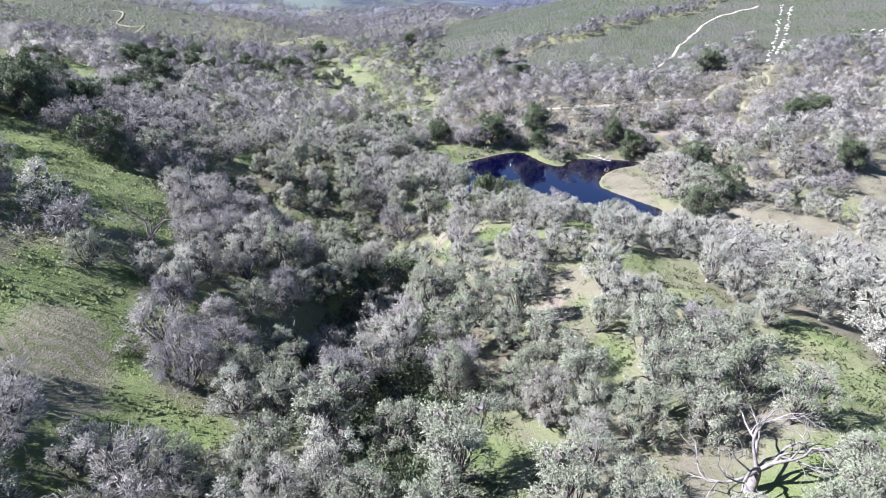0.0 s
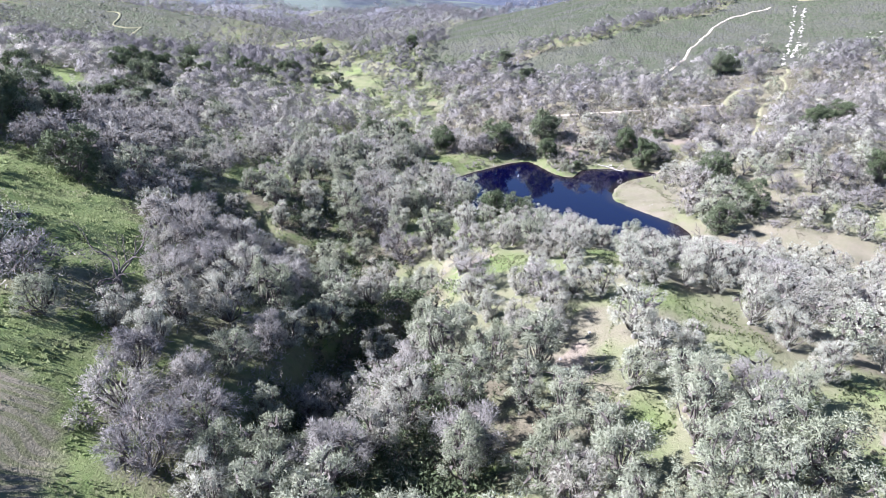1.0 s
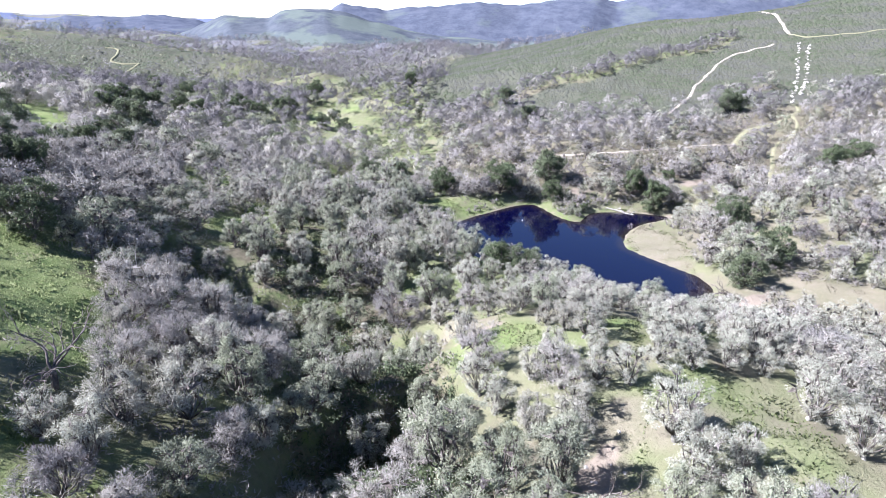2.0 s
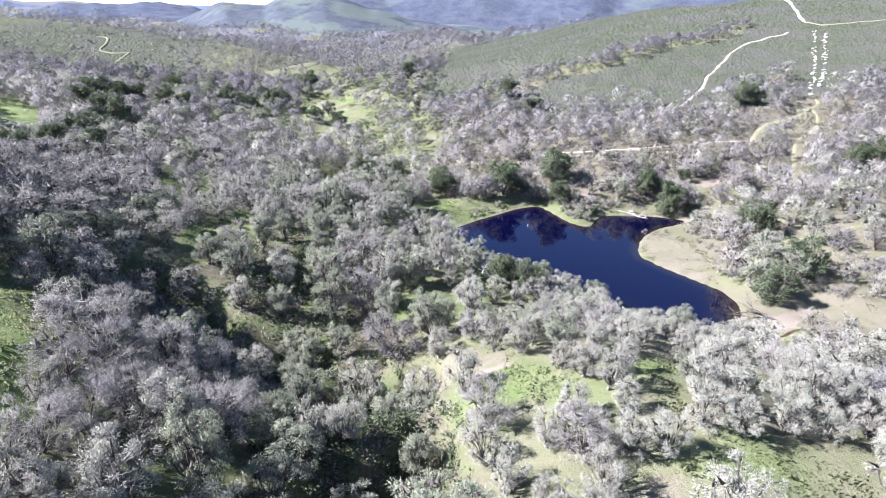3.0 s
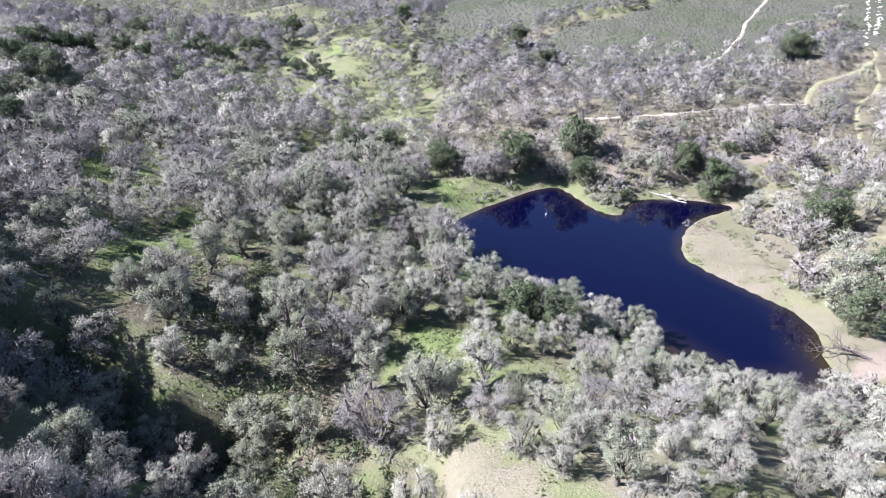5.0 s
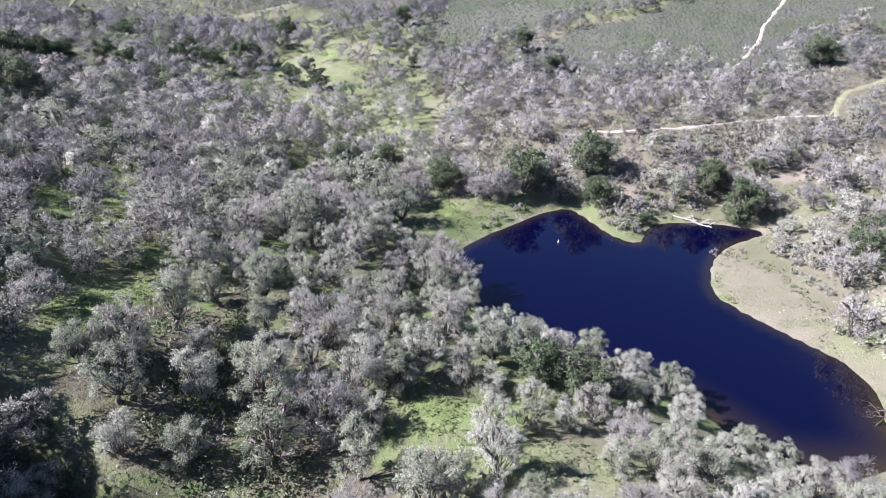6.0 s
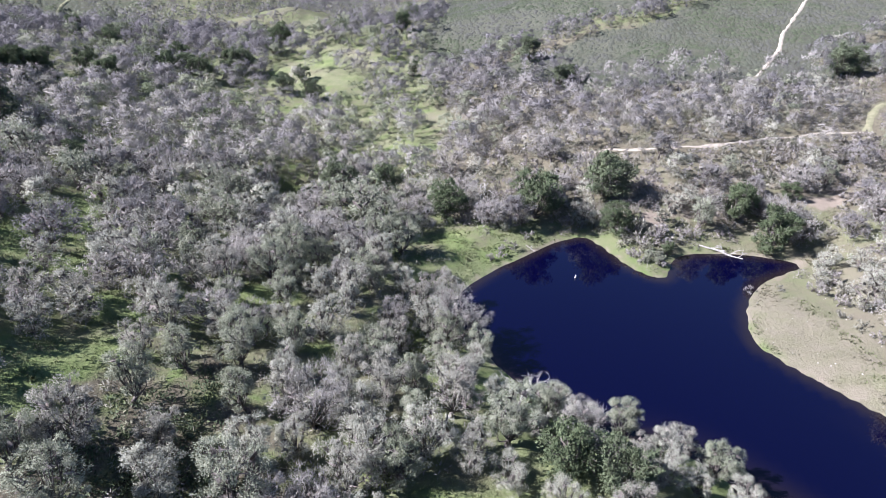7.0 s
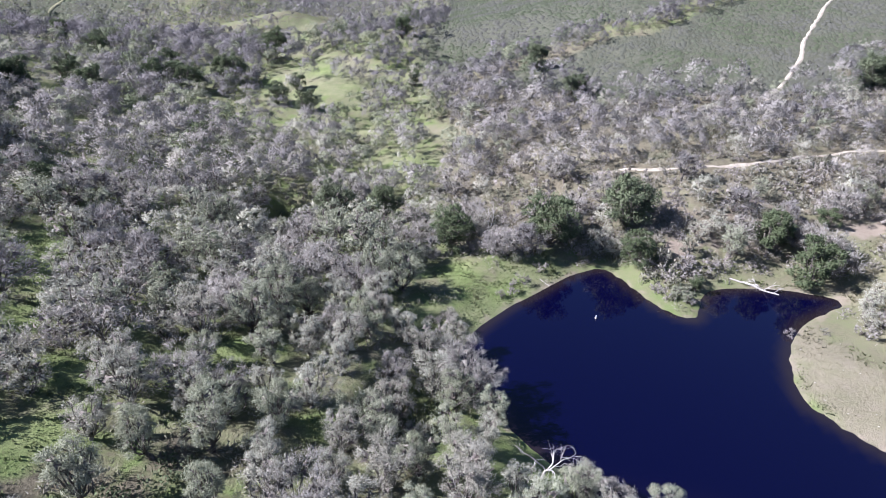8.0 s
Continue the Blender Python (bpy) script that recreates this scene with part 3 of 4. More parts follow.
def tree(kind, seed, lod=0):
    """Wood, foliage and dark inner twigs of one tree, at its base. lod 0: near, to 3: far hills."""
    radius, height, depth, lobes, tufts, per, size, length, width, rise, gaps = SHAPES[kind]
    r = np.random.RandomState(seed)
    lobes, tufts, per, grow, wide = ((lobes, tufts, per, 1.0, 1.0), (lobes, tufts, int(per * 0.34), 1.1, 2.3), (max(4, int(lobes * 0.64)), max(3, int(tufts * 0.7)), int(per * 0.40), 1.1, 3.0), (max(4, int(lobes * 0.4)), 3, 4, 1.8, 9.0))[lod]
    radius *= r.uniform(0.82, 1.18)
    height *= r.uniform(0.84, 1.16)
    mid = np.array([r.normal() * 0.4, r.normal() * 0.4, height - depth * 0.55])
    reach = np.array([radius * r.uniform(0.85, 1.15), radius * r.uniform(0.85, 1.15), depth * 0.5])
    # lobes: the heads of the main limbs, spread over the crown and of unequal size
    w = unit(r.normal(size=(lobes, 3)) * 0.35 + np.stack([np.cos(2.4 * np.arange(lobes)), np.sin(2.4 * np.arange(lobes)), np.linspace(-1.0, 1.5, lobes)], -1))
    far_out = r.uniform(0.3, 0.88, (lobes, 1)) * gaps
    heads_of = mid + w * reach * far_out
    bulk_of = radius * r.uniform(0.18, 0.36, (lobes, 1))
    mine = np.repeat(np.arange(lobes), tufts)
    u = unit(r.normal(size=(len(mine), 3)) + 0.75 * w[mine] + np.array([0, 0, 0.25]))
    centres = heads_of[mine] + u * bulk_of[mine] * r.uniform(0.7, 1.2, (len(mine), 1)) * np.array([1, 1, 0.85])
    centres[:, 2] = np.maximum(centres[:, 2], 0.35)
    soft = (0.42, 0.48, 0.8, 0.92)[lod]
    leaves = slivers(r, centres, u, per, size * grow, length * grow, min(width * wide, 0.55 if lod == 3 else 0.26), rise, heads_of[mine].repeat(per, 0) if lod < 2 else mid, soft, 0.5 if lod < 2 else 0.45, 0.0 if lod < 2 else 0.4)
    # dark twigs inside the lobes, standing in for the crown's inner shade
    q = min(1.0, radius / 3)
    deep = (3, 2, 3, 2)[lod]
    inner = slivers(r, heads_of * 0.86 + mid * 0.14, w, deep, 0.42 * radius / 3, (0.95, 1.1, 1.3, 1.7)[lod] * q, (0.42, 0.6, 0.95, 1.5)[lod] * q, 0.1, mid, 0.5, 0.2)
    if lod >= 2:
        return None, leaves, inner
    stem = 0.10 + 0.028 * height
    fork = np.array([mid[0] * 0.6, mid[1] * 0.6, max(0.4, (height - depth) * 0.9)])
    sides = 6 if lod == 0 else 3
    wood = [tube([(0, 0, -0.6), fork * np.array([0.3, 0.3, 0.55]), fork], [stem * 1.2, stem * 0.9, stem * 0.7], sides)]
    twigs = []
    for k in range(lobes):
        if lod == 1 and k % 2:
            continue
        tip = heads_of[k]
        bend = fork * 0.45 + tip * 0.55 + r.normal(size=3) * 0.3 + np.array([0, 0, -0.3])
        line = rounded([fork, bend, tip], 3)
        (wood if k % 4 == 2 else twigs).append(tube(line, np.linspace(stem * 0.30, stem * 0.10, len(line)), 4 if lod == 0 else 3))
        for c in centres[mine == k][::3 + 2 * lod]:
            m = (tip + c) / 2 + r.normal(size=3) * 0.12
            twigs.append(tube([line[-3], tip * 0.5 + m * 0.5, c + (c - tip) * 0.35], [0.042 * q, 0.03 * q, 0.012 * q], 3))
    return joined(wood), leaves, joined([inner, *twigs])


NEAR_MESHES = {}


def near_mesh(kind, variant, lod=0):
    """Trunk and crown meshes of one of a few tree shapes, shared by alike trees."""
    if (kind, variant, lod) not in NEAR_MESHES:
        wood, leaves, core = tree(kind, 100 * (1 + list(SHAPES).index(kind)) + variant, lod)
        crown = joined([leaves, core])
        # Dark bark on the inner faces paints shade into the crown.
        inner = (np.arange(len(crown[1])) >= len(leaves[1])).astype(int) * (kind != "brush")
        b = BARK_PALE if kind in PALE_WOOD else BARK_DARK
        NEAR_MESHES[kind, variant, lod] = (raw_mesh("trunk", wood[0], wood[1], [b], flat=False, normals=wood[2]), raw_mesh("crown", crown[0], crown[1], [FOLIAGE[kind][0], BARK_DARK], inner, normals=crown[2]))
    return NEAR_MESHES[kind, variant, lod]


LABELS = {
    "lichen_oak": ("pale grey oak hung with lichen, rooted in grass", "tree", "lichen oaks"),
    "bare_oak": ("leafless grey-brown oak with a twiggy crown", "tree", "leafless oaks"),
    "grey_green_oak": ("grey-green oak with a dense lichen-covered crown", "tree", "grey-green oaks"),
    "live_oak": ("dark green live oak with a dense round crown", "tree", "live oaks"),
    "brush": ("low grey-brown bush of dense thin stems", "bush", "bushes"),
}


def plant(kind, x, y, scale=1.0, variant=0, turn=0.0, label="", name="", tall=1.0, category=""):
    """One tree as a thing: an empty at its foot with trunk and crown."""
    label0, category0, group = LABELS[kind]
    z = float(ground_z(x, y))
    foot = tagged(new(name or kind), label or label0, category or category0, "" if category else group)
    foot.empty_display_size = 0.3
    foot.matrix_world = pose(x, y, z, 0, 0, turn) @ Matrix.Diagonal((scale, scale, scale * tall, 1))
    for part_name, me in zip(("trunk", "crown"), near_mesh(kind, variant, 0 if kind == "live_oak" or math.hypot(x, max(0.0, y - 142)) < 42 else 1)):
        new(part_name, me).parent = foot
    return foot


# ---- where the trees stand ----
KINDS = ["lichen_oak", "bare_oak", "grey_green_oak", "live_oak", "brush"]
# Dark evergreens that stand out: x, y, scale.
EVERGREENS = [
    (28, 203, 1.45), (28.5, 194.5, 0.85), (53, 198, 1.1), (57.5, 191.5, 1.15), (12.5, 199, 1.4), (-6, 198, 1.15), (-30, 208, 1.15), (-20, 212, 1.0), (37, 187.6, 0.38), (65, 202, 0.55), (8.5, 130, 0.9), (12.5, 128.5, 0.8),
    (20, 297, 1.1), (27, 272, 1.0), (30, 277, 0.8), (108, 269, 1.25), (113, 271, 1.0), (113, 203, 1.1), (117, 206, 1.0), (126, 210, 1.1),
    (-79, 343, 1.35), (-84, 306, 1.3), (-88, 309, 1.2), (-110, 268, 1.3),
]
WEST_EVERGREENS = [
    (-129, 241, 1.5), (-124, 249, 1.3), (-106, 211, 1.6), (-111, 216, 1.3), (-119, 217, 1.3), (-91, 147, 1.0), (-63, 287, 1.0), (-52, 283, 0.9), (-28, 338, 1.1), (-122, 277, 1.2), (-79, 332, 1.0),
    (-105, 293, 1.3), (-94, 293, 1.25), (-99, 297, 1.2), (-121, 254, 1.3), (-126, 250, 1.2), (-111, 319, 1.2), (-82, 112, 1.3), (-78, 106, 1.2), (-76, 119, 1.1), (-86, 118, 1.25), (-114, 167, 1.2),
    (-101, 189, 1.1), (-96, 168, 1.0), (-20, 300, 0.7), (-60, 300, 0.8), (-150, 340, 1.3), (-145, 333, 1.2), (-170, 352, 1.3),
]
GREY_GREENS = [(60, 143, 1.25), (64, 147, 1.35), (66.5, 142, 1.1), (-13, 181, 1.3), (-21, 191, 1.5), (-7, 204, 1.1), (-26, 194, 1.3), (-17, 187, 1.0), (-12, 190, 0.9), (-29, 200, 1.1), (30, 46, 1.2), (25, 44, 1.1), (22, 50, 1.1), (28, 51, 1.1), (20, 43, 1.1), (15, 47, 1.2), (24, 39, 1.0)]
BUSHES = [(-7, 171, 1.5), (-5, 174, 1.2), (30, 186, 0.9), (33.5, 187, 1.2), (31, 184.5, 0.9), (34.2, 183.6, 0.7), (36, 187.8, 1.1), (31.5, 188.4, 1.4), (35, 190, 1.5), (38.5, 191, 1.2), (33.4, 194.5, 1.6), (37, 197, 1.5), (40.5, 194, 1.2), (29, 193, 1.3), (36, 192, 1.5), (33, 191, 1.5), (38, 194, 1.3), (30, 190, 1.3), (5, 185, 0.9), (7, 187.5, 1.0), (10, 191, 1.0), (3, 182.5, 0.7), (44, 193, 1.2), (48, 176, 0.7), (53, 176, 0.5), (58, 176, 1.4), (61, 174, 1.4), (59.5, 171, 1.2), (62, 177, 1.3), (-9, 168, 1.3)]
GREEN_BUSHES = [(32, 184.2, 0.32), (35.2, 186.6, 0.3), (37.8, 189.5, 0.34), (6.5, 193, 0.34), (47, 197, 0.36), (32.8, 184.6, 0.5), (34, 183.4, 0.4)]
LICHENS = [(43, 201, 0.85), (40.5, 199, 0.7), (45.5, 203, 0.6), (30.5, 197, 0.55), (62, 181, 0.8), (65, 184, 0.9), (68, 180, 0.85), (60, 178, 0.6), (66, 166, 0.6)]


def kind_chances(x, y):
    """How likely each kind of tree is at a place, in the order of KINDS, and how far apart the trees stand."""
    n = len(x)
    p = np.tile(np.array([0.16, 0.66, 0.15, 0.03, 0.0]), (n, 1))
    gap = np.full(n, 4.4)

    def zone(mask, chances, spacing):
        p[mask] = chances
        gap[mask] = spacing

    zone(y > 330, [0.0, 0.84, 0.08, 0.08, 0], 5.0)
    zone((x < -12) & (y < 215) & (y >= 95), [0.33, 0.48, 0.185, 0.005, 0], 3.7)
    zone((x < -60) & (y < 330), [0.1, 0.75, 0.11, 0.04, 0], 4.5)
    zone((x < -20) & (y < 95), [0.35, 0.58, 0.07, 0, 0], 4.4)
    zone((x >= -45) & (x < -4) & (y > 110) & (y < 178), [0.52, 0.2, 0.28, 0, 0], 3.8)
    zone((x >= -20) & (x < 48) & (y < 150), [0.66, 0.05, 0.29, 0, 0], 3.9)
    zone((x >= 4) & (x < 60) & (y > 70) & (y < 145), [0.80, 0.06, 0.14, 0, 0], 3.3)
    zone((x >= -20) & (x < 34) & (y < 62), [0.22, 0.05, 0.73, 0, 0], 3.6)
    zone((x >= 34) & (y < 125) & (y < 145 - 0.3 * (x - 34)), [0.78, 0.14, 0.08, 0, 0], 4.2)
    zone(to_line(x, y, RAVINE) < 11, [0.24, 0.10, 0.66, 0.0, 0], 4.7)
    zone(to_line(x, y, RAVINE) < 5, [0.17, 0.10, 0.72, 0.01, 0], 5.3)
    zone((x > 58) & (y >= 122) & (y < 198), [0.36, 0.22, 0.08, 0.02, 0.32], 4.2)
    zone((x > 58) & (y >= 178) & (y < 198), [0.42, 0.46, 0.0, 0.0, 0.12], 4.4)
    zone((x > -6) & (y >= 194) & (y < 224), [0.06, 0.12, 0.02, 0.0, 0.80], 2.3)
    zone((x > 20) & (x < 100) & (y >= 209) & (y < 222), [0.0, 0.02, 0.0, 0.0, 0.98], 2.2)
    zone((x > 95) & (y >= 194) & (y < 262), [0.14, 0.56, 0.05, 0.02, 0.23], 4.2)
    zone((x > -45) & (x <= -6) & (y >= 215) & (y < 240), [0.10, 0.38, 0.12, 0.0, 0.40], 3.2)
    zone((x > -6) & (y >= 224) & (y < 264), [0.08, 0.34, 0.02, 0.0, 0.56], 3.3)
    zone((x > -45) & (x < 22) & (y >= 240) & (y < 330), [0.12, 0.62, 0.20, 0.0, 0.06], 4.2)
    zone((x > 15) & (y >= 262) & (y < 420), [0.15, 0.75, 0.05, 0.05, 0], 5.0)
    zone(to_line(x, y, STRIP) < 8, [0.06, 0.66, 0.0, 0.0, 0.28], 2.5)
    zone((x > -125) & (x < 14) & (y >= 262) & (y < 460), [0.06, 0.74, 0.15, 0.05, 0], 4.4)
    zone((x < -190) & (y > 430) & (y < 640), [0.0, 0.45, 0.15, 0.1, 0.30], 6.0)
    zone(y > 640, [0.0, 0.89, 0.05, 0.06, 0], 7.0)
    zone(y > 1000, [0.0, 0.86, 0.05, 0.09, 0], 12.0)
    return p, gap


def scatter():
    """Trees all over the land, none in clearings, on tracks or in the water, and none crowding another."""
    r = np.random.RandomState(11)
    cells = {}
    out = []

    def room(x, y, gap):
        c = 8.0
        i, j = int(x // c), int(y // c)
        reach = int(gap // c) + 1
        for a in range(i - reach, i + reach + 1):
            for b in range(j - reach, j + reach + 1):
                for px, py, pg in cells.get((a, b), ()):
                    if (px - x) ** 2 + (py - y) ** 2 < (0.5 * (gap + pg)) ** 2:
                        return False
        return True

    def take(x, y, gap):
        cells.setdefault((int(x // 8.0), int(y // 8.0)), []).append((x, y, gap))

    for lst, gap in ((EVERGREENS, 6.0), (WEST_EVERGREENS, 6.0), (GREY_GREENS, 5.0), (BUSHES, 2.5), (GREEN_BUSHES, 2.5), (LICHENS, 3.5), (SPECIAL, 6.0)):
        for x, y, *_ in lst:
            take(x, y, gap)
    for y0, y1, half0, slope, tries in ((-25, 60, 62, 0.5, 5200), (60, 140, 70, 0.72, 7500), (140, 262, 95, 0.85, 15000), (192, 264, 140, 0.85, 17000), (262, 420, 190, 0.85, 18000), (420, 650, 330, 0.8, 14000), (650, 1000, 520, 0.75, 12000), (1000, 2100, 800, 0.7, 9000)):
        y = r.uniform(y0, y1, tries)
        x = r.uniform(-1, 1, tries) * (half0 + slope * (y - y0))
        p, gap = kind_chances(x, y)
        clear = np.maximum.reduce([inside(x, y, a, g) for a, g in ((GREEN_FIELDS, 1.0), (WEST_GLADES, 0.2), (POND_BANKS, 2.4), (HILL_PASTURES, 1.0), (GULLIES, -1.2))])
        clear = np.maximum(clear, inside(x, y, DRY_GROUND[:7], 0.8))
        # open views across the clearings: the slopes below them are thinly wooded
        for step in (3.0,):
            clear = np.maximum(clear, np.maximum(inside(x + step * x / 150, y + step, GREEN_FIELDS), inside(x, y + step, DRY_GROUND[:4])))
        for step in (5.0, 9.0):
            clear = np.maximum(clear, inside(x + step * x / 120, y + step, GREEN_FIELDS[8:11]))
        for step in (5.0,):
            clear = np.maximum(clear, 0.9 * inside(x + step * x / 150, y + step, WEST_GLADES))
        for step in (7.0, 14.0, 22.0, 30.0):
            clear = np.maximum(clear, (r.uniform(size=tries) < 0.86) * inside(x * (1 + step / 300), y + step, HILL_PASTURES))
        clear = np.maximum(clear, (x < -41) & (y < 62))
        far_open = 0.985 * open_hill(x, y)
        clear = np.maximum(clear, inside(x, y, [(-72, 52, 26, 13, 100), (-84, 88, 16, 9, 130), (-3, 184, 15, 6, 52)]))
        ok = (off_shore(x, y) > np.where((x < 14) & (y < 172), 0.7, 2.0)) & ((clear < 0.35) | ((y > 262) & (r.uniform(size=tries) < 0.011))) & (to_tracks(x, y) > np.where(y > 400, 8.0, np.where((x > 85) & (y > 185), 3.6, 1.8))) & (r.uniform(size=tries) > far_open) & (r.uniform(size=tries) > 1.02 * chaparral_at(x, y))
        pick = (r.uniform(size=tries)[:, None] > np.cumsum(p, 1)).sum(1).clip(0, 4)
        for k in np.nonzero(ok)[0]:
            g = gap[k] * (0.62 if pick[k] == 4 and gap[k] > 4 else 1.0) * r.uniform(0.85, 1.15)
            if room(x[k], y[k], g):
                take(x[k], y[k], g)
                out.append((KINDS[pick[k]], x[k], y[k], float(r.uniform(0.78, 1.22) * (np.clip(gap[k] / 4.2, 0.7, 1.7) if y[k] > 262 else np.clip(gap[k] / 4.2, 0.9, 1.04) * (0.86 if x[k] > 4 and y[k] > 70 and y[k] < 145 else 1.0))), float(r.uniform(0, 360)), float(r.uniform())))
    return out


# The great leafless oak on the slope, the lone oak of the meadow, the dead tree on the shore, the fallen tree at the inlet.
SPECIAL = [(24, 32.5), (-37, 66), (5.0, 145.0), (45.5, 128.5)]
WOODS = scatter()


def in_sight(x, y):
    return abs(x) < 30 + 0.72 * y and y > 14


def plant_woods():
    """The nearest trees one by one; the others joined kind by kind."""
    limit = {"lichen_oak": 300, "bare_oak": 280, "grey_green_oak": 240, "live_oak": 60, "brush": 150}
    order = sorted(range(len(WOODS)), key=lambda i: math.hypot(WOODS[i][1], max(0.0, WOODS[i][2] - 110, 40 - WOODS[i][2])))
    count = {k: 0 for k in KINDS}
    rest = {(k, lod): [] for k in KINDS for lod in (1, 2, 3)}
    for i in order:
        kind, x, y, s, turn, tint = WOODS[i]
        if in_sight(x, y) and y < 225 and count[kind] < limit[kind]:
            count[kind] += 1
            plant(kind, x, y, s, int(tint * 997) % 6, turn)
        else:
            # Tint climbs with distance, painting lost crown shade and haze onto far trees.
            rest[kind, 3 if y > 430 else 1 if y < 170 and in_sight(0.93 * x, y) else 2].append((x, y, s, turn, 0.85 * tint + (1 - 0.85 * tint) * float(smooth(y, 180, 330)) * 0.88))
    names = {"lichen_oak": ("lichen_oak_woods", "woods of pale lichen-hung oaks across the valley"), "bare_oak": ("leafless_woods", "grey-purple leafless oak woods on the slopes"), "grey_green_oak": ("grey_green_woods", "grey-green oak woods across the valley"), "live_oak": ("live_oak_woods", "dark green live oaks dotted over far hills"), "brush": ("brush_thicket", "grey-brown thicket of brush beyond the pond")}
    for kind in KINDS:
        vs, fs, ns, which, tints, k = [], [], [], [], [], 0
        for lod in (1, 2, 3):
            spots = np.array(rest[kind, lod]).reshape(-1, 5)
            for variant in range(6):
                mine = spots[variant::6]
                if not len(mine):
                    continue
                wood, leaves, core = tree(kind, 900 + 10 * lod + variant, lod)
                v, f, nn = leaves if wood is None else joined([leaves, wood, core])
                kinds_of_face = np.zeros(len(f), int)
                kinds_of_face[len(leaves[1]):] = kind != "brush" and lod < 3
                c, s = np.cos(np.radians(mine[:, 3])), np.sin(np.radians(mine[:, 3]))
                sc = mine[:, 2][:, None] * (1.12 if lod == 2 else 1.0)
                px = (v[None, :, 0] * c[:, None] - v[None, :, 1] * s[:, None]) * sc + mine[:, 0][:, None]
                py = (v[None, :, 0] * s[:, None] + v[None, :, 1] * c[:, None]) * sc + mine[:, 1][:, None]
                pz = v[None, :, 2] * sc + ground_z(mine[:, 0], mine[:, 1])[:, None]
                m = len(mine)
                ns.append(np.stack([nn[None, :, 0] * c[:, None] - nn[None, :, 1] * s[:, None], nn[None, :, 0] * s[:, None] + nn[None, :, 1] * c[:, None], np.tile(nn[:, 2], (m, 1))], -1).reshape(-1, 3))
                vs.append(np.stack([px, py, pz], -1).reshape(-1, 3))
                fs.append((f[None] + (np.arange(m) * len(v))[:, None, None]).reshape(-1, 3) + k)
                which.append(np.tile(kinds_of_face, m))
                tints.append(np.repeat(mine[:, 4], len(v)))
                k += m * len(v)
        if vs:
            name, label = names[kind]
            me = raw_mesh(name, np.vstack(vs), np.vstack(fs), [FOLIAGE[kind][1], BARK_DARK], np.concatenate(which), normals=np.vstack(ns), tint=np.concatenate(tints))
            tagged(new(name, me), label, "woods" if kind != "brush" else "brush", kind="stuff")


def build_undergrowth():
    """Low bushes and saplings that fill the gaps in the woods, joined."""
    r = np.random.RandomState(29)
    n = 40000
    y = r.uniform(26, 262, n)
    x = r.uniform(-1, 1, n) * (40 + 0.74 * y)
    y = np.append(y, r.uniform(194, 285, 12000))
    x = np.append(x, r.uniform(-14, 210, 12000))
    clear = np.maximum.reduce([inside(x, y, a, 1.2) for a in (GREEN_FIELDS, WEST_GLADES, POND_BANKS, DRY_GROUND, HILL_PASTURES)])
    keep = (off_shore(x, y) > 1.5) & (clear < 0.3) & (to_tracks(x, y) > 0.9) & (wave(x, y, 14, 30) > -0.5) & ~((x > 0) & (x < 62) & (y < 180)) & (chaparral_at(x, y) < 0.5)
    x, y = np.append(x[keep][:7500], x[keep][-4500:]), np.append(y[keep][:7500], y[keep][-4500:])
    n, per = len(x), 24
    size = r.uniform(0.7, 1.5, n)
    u = r.normal(size=(n, per, 3))
    u[..., 2] = np.abs(u[..., 2])
    u = unit(u)
    centre = np.stack([x, y, ground_z(x, y)], -1)
    p = centre[:, None] + u * size[:, None, None] * np.array([1.0, 1.0, 1.25]) * r.uniform(0.45, 1, (n, per, 1))
    d = unit(0.6 * u + r.normal(size=u.shape) * 0.6)
    s = unit(np.cross(d, r.normal(size=u.shape)))
    face = np.cross(s, d)
    flip = np.sign((face * u).sum(2, keepdims=True)) + 1e-6
    v = np.stack([p - s * 0.07 * flip, p + s * 0.07 * flip, p + d * 0.5], 2).reshape(-1, 3)
    normal = np.repeat(unit(0.6 * u + 0.4 * face * flip).reshape(-1, 3), 3, 0)
    me = raw_mesh("undergrowth", v, np.arange(n * per * 3).reshape(-1, 3), [FOLIAGE["brush"][1]], normals=normal, tint=np.repeat(np.clip(0.45 + 0.6 * wave(x, y, 25, 34), 0, 1), per * 3))
    tagged(new("undergrowth", me), "grey-green undergrowth of low bushes between the oaks", "undergrowth", kind="stuff")


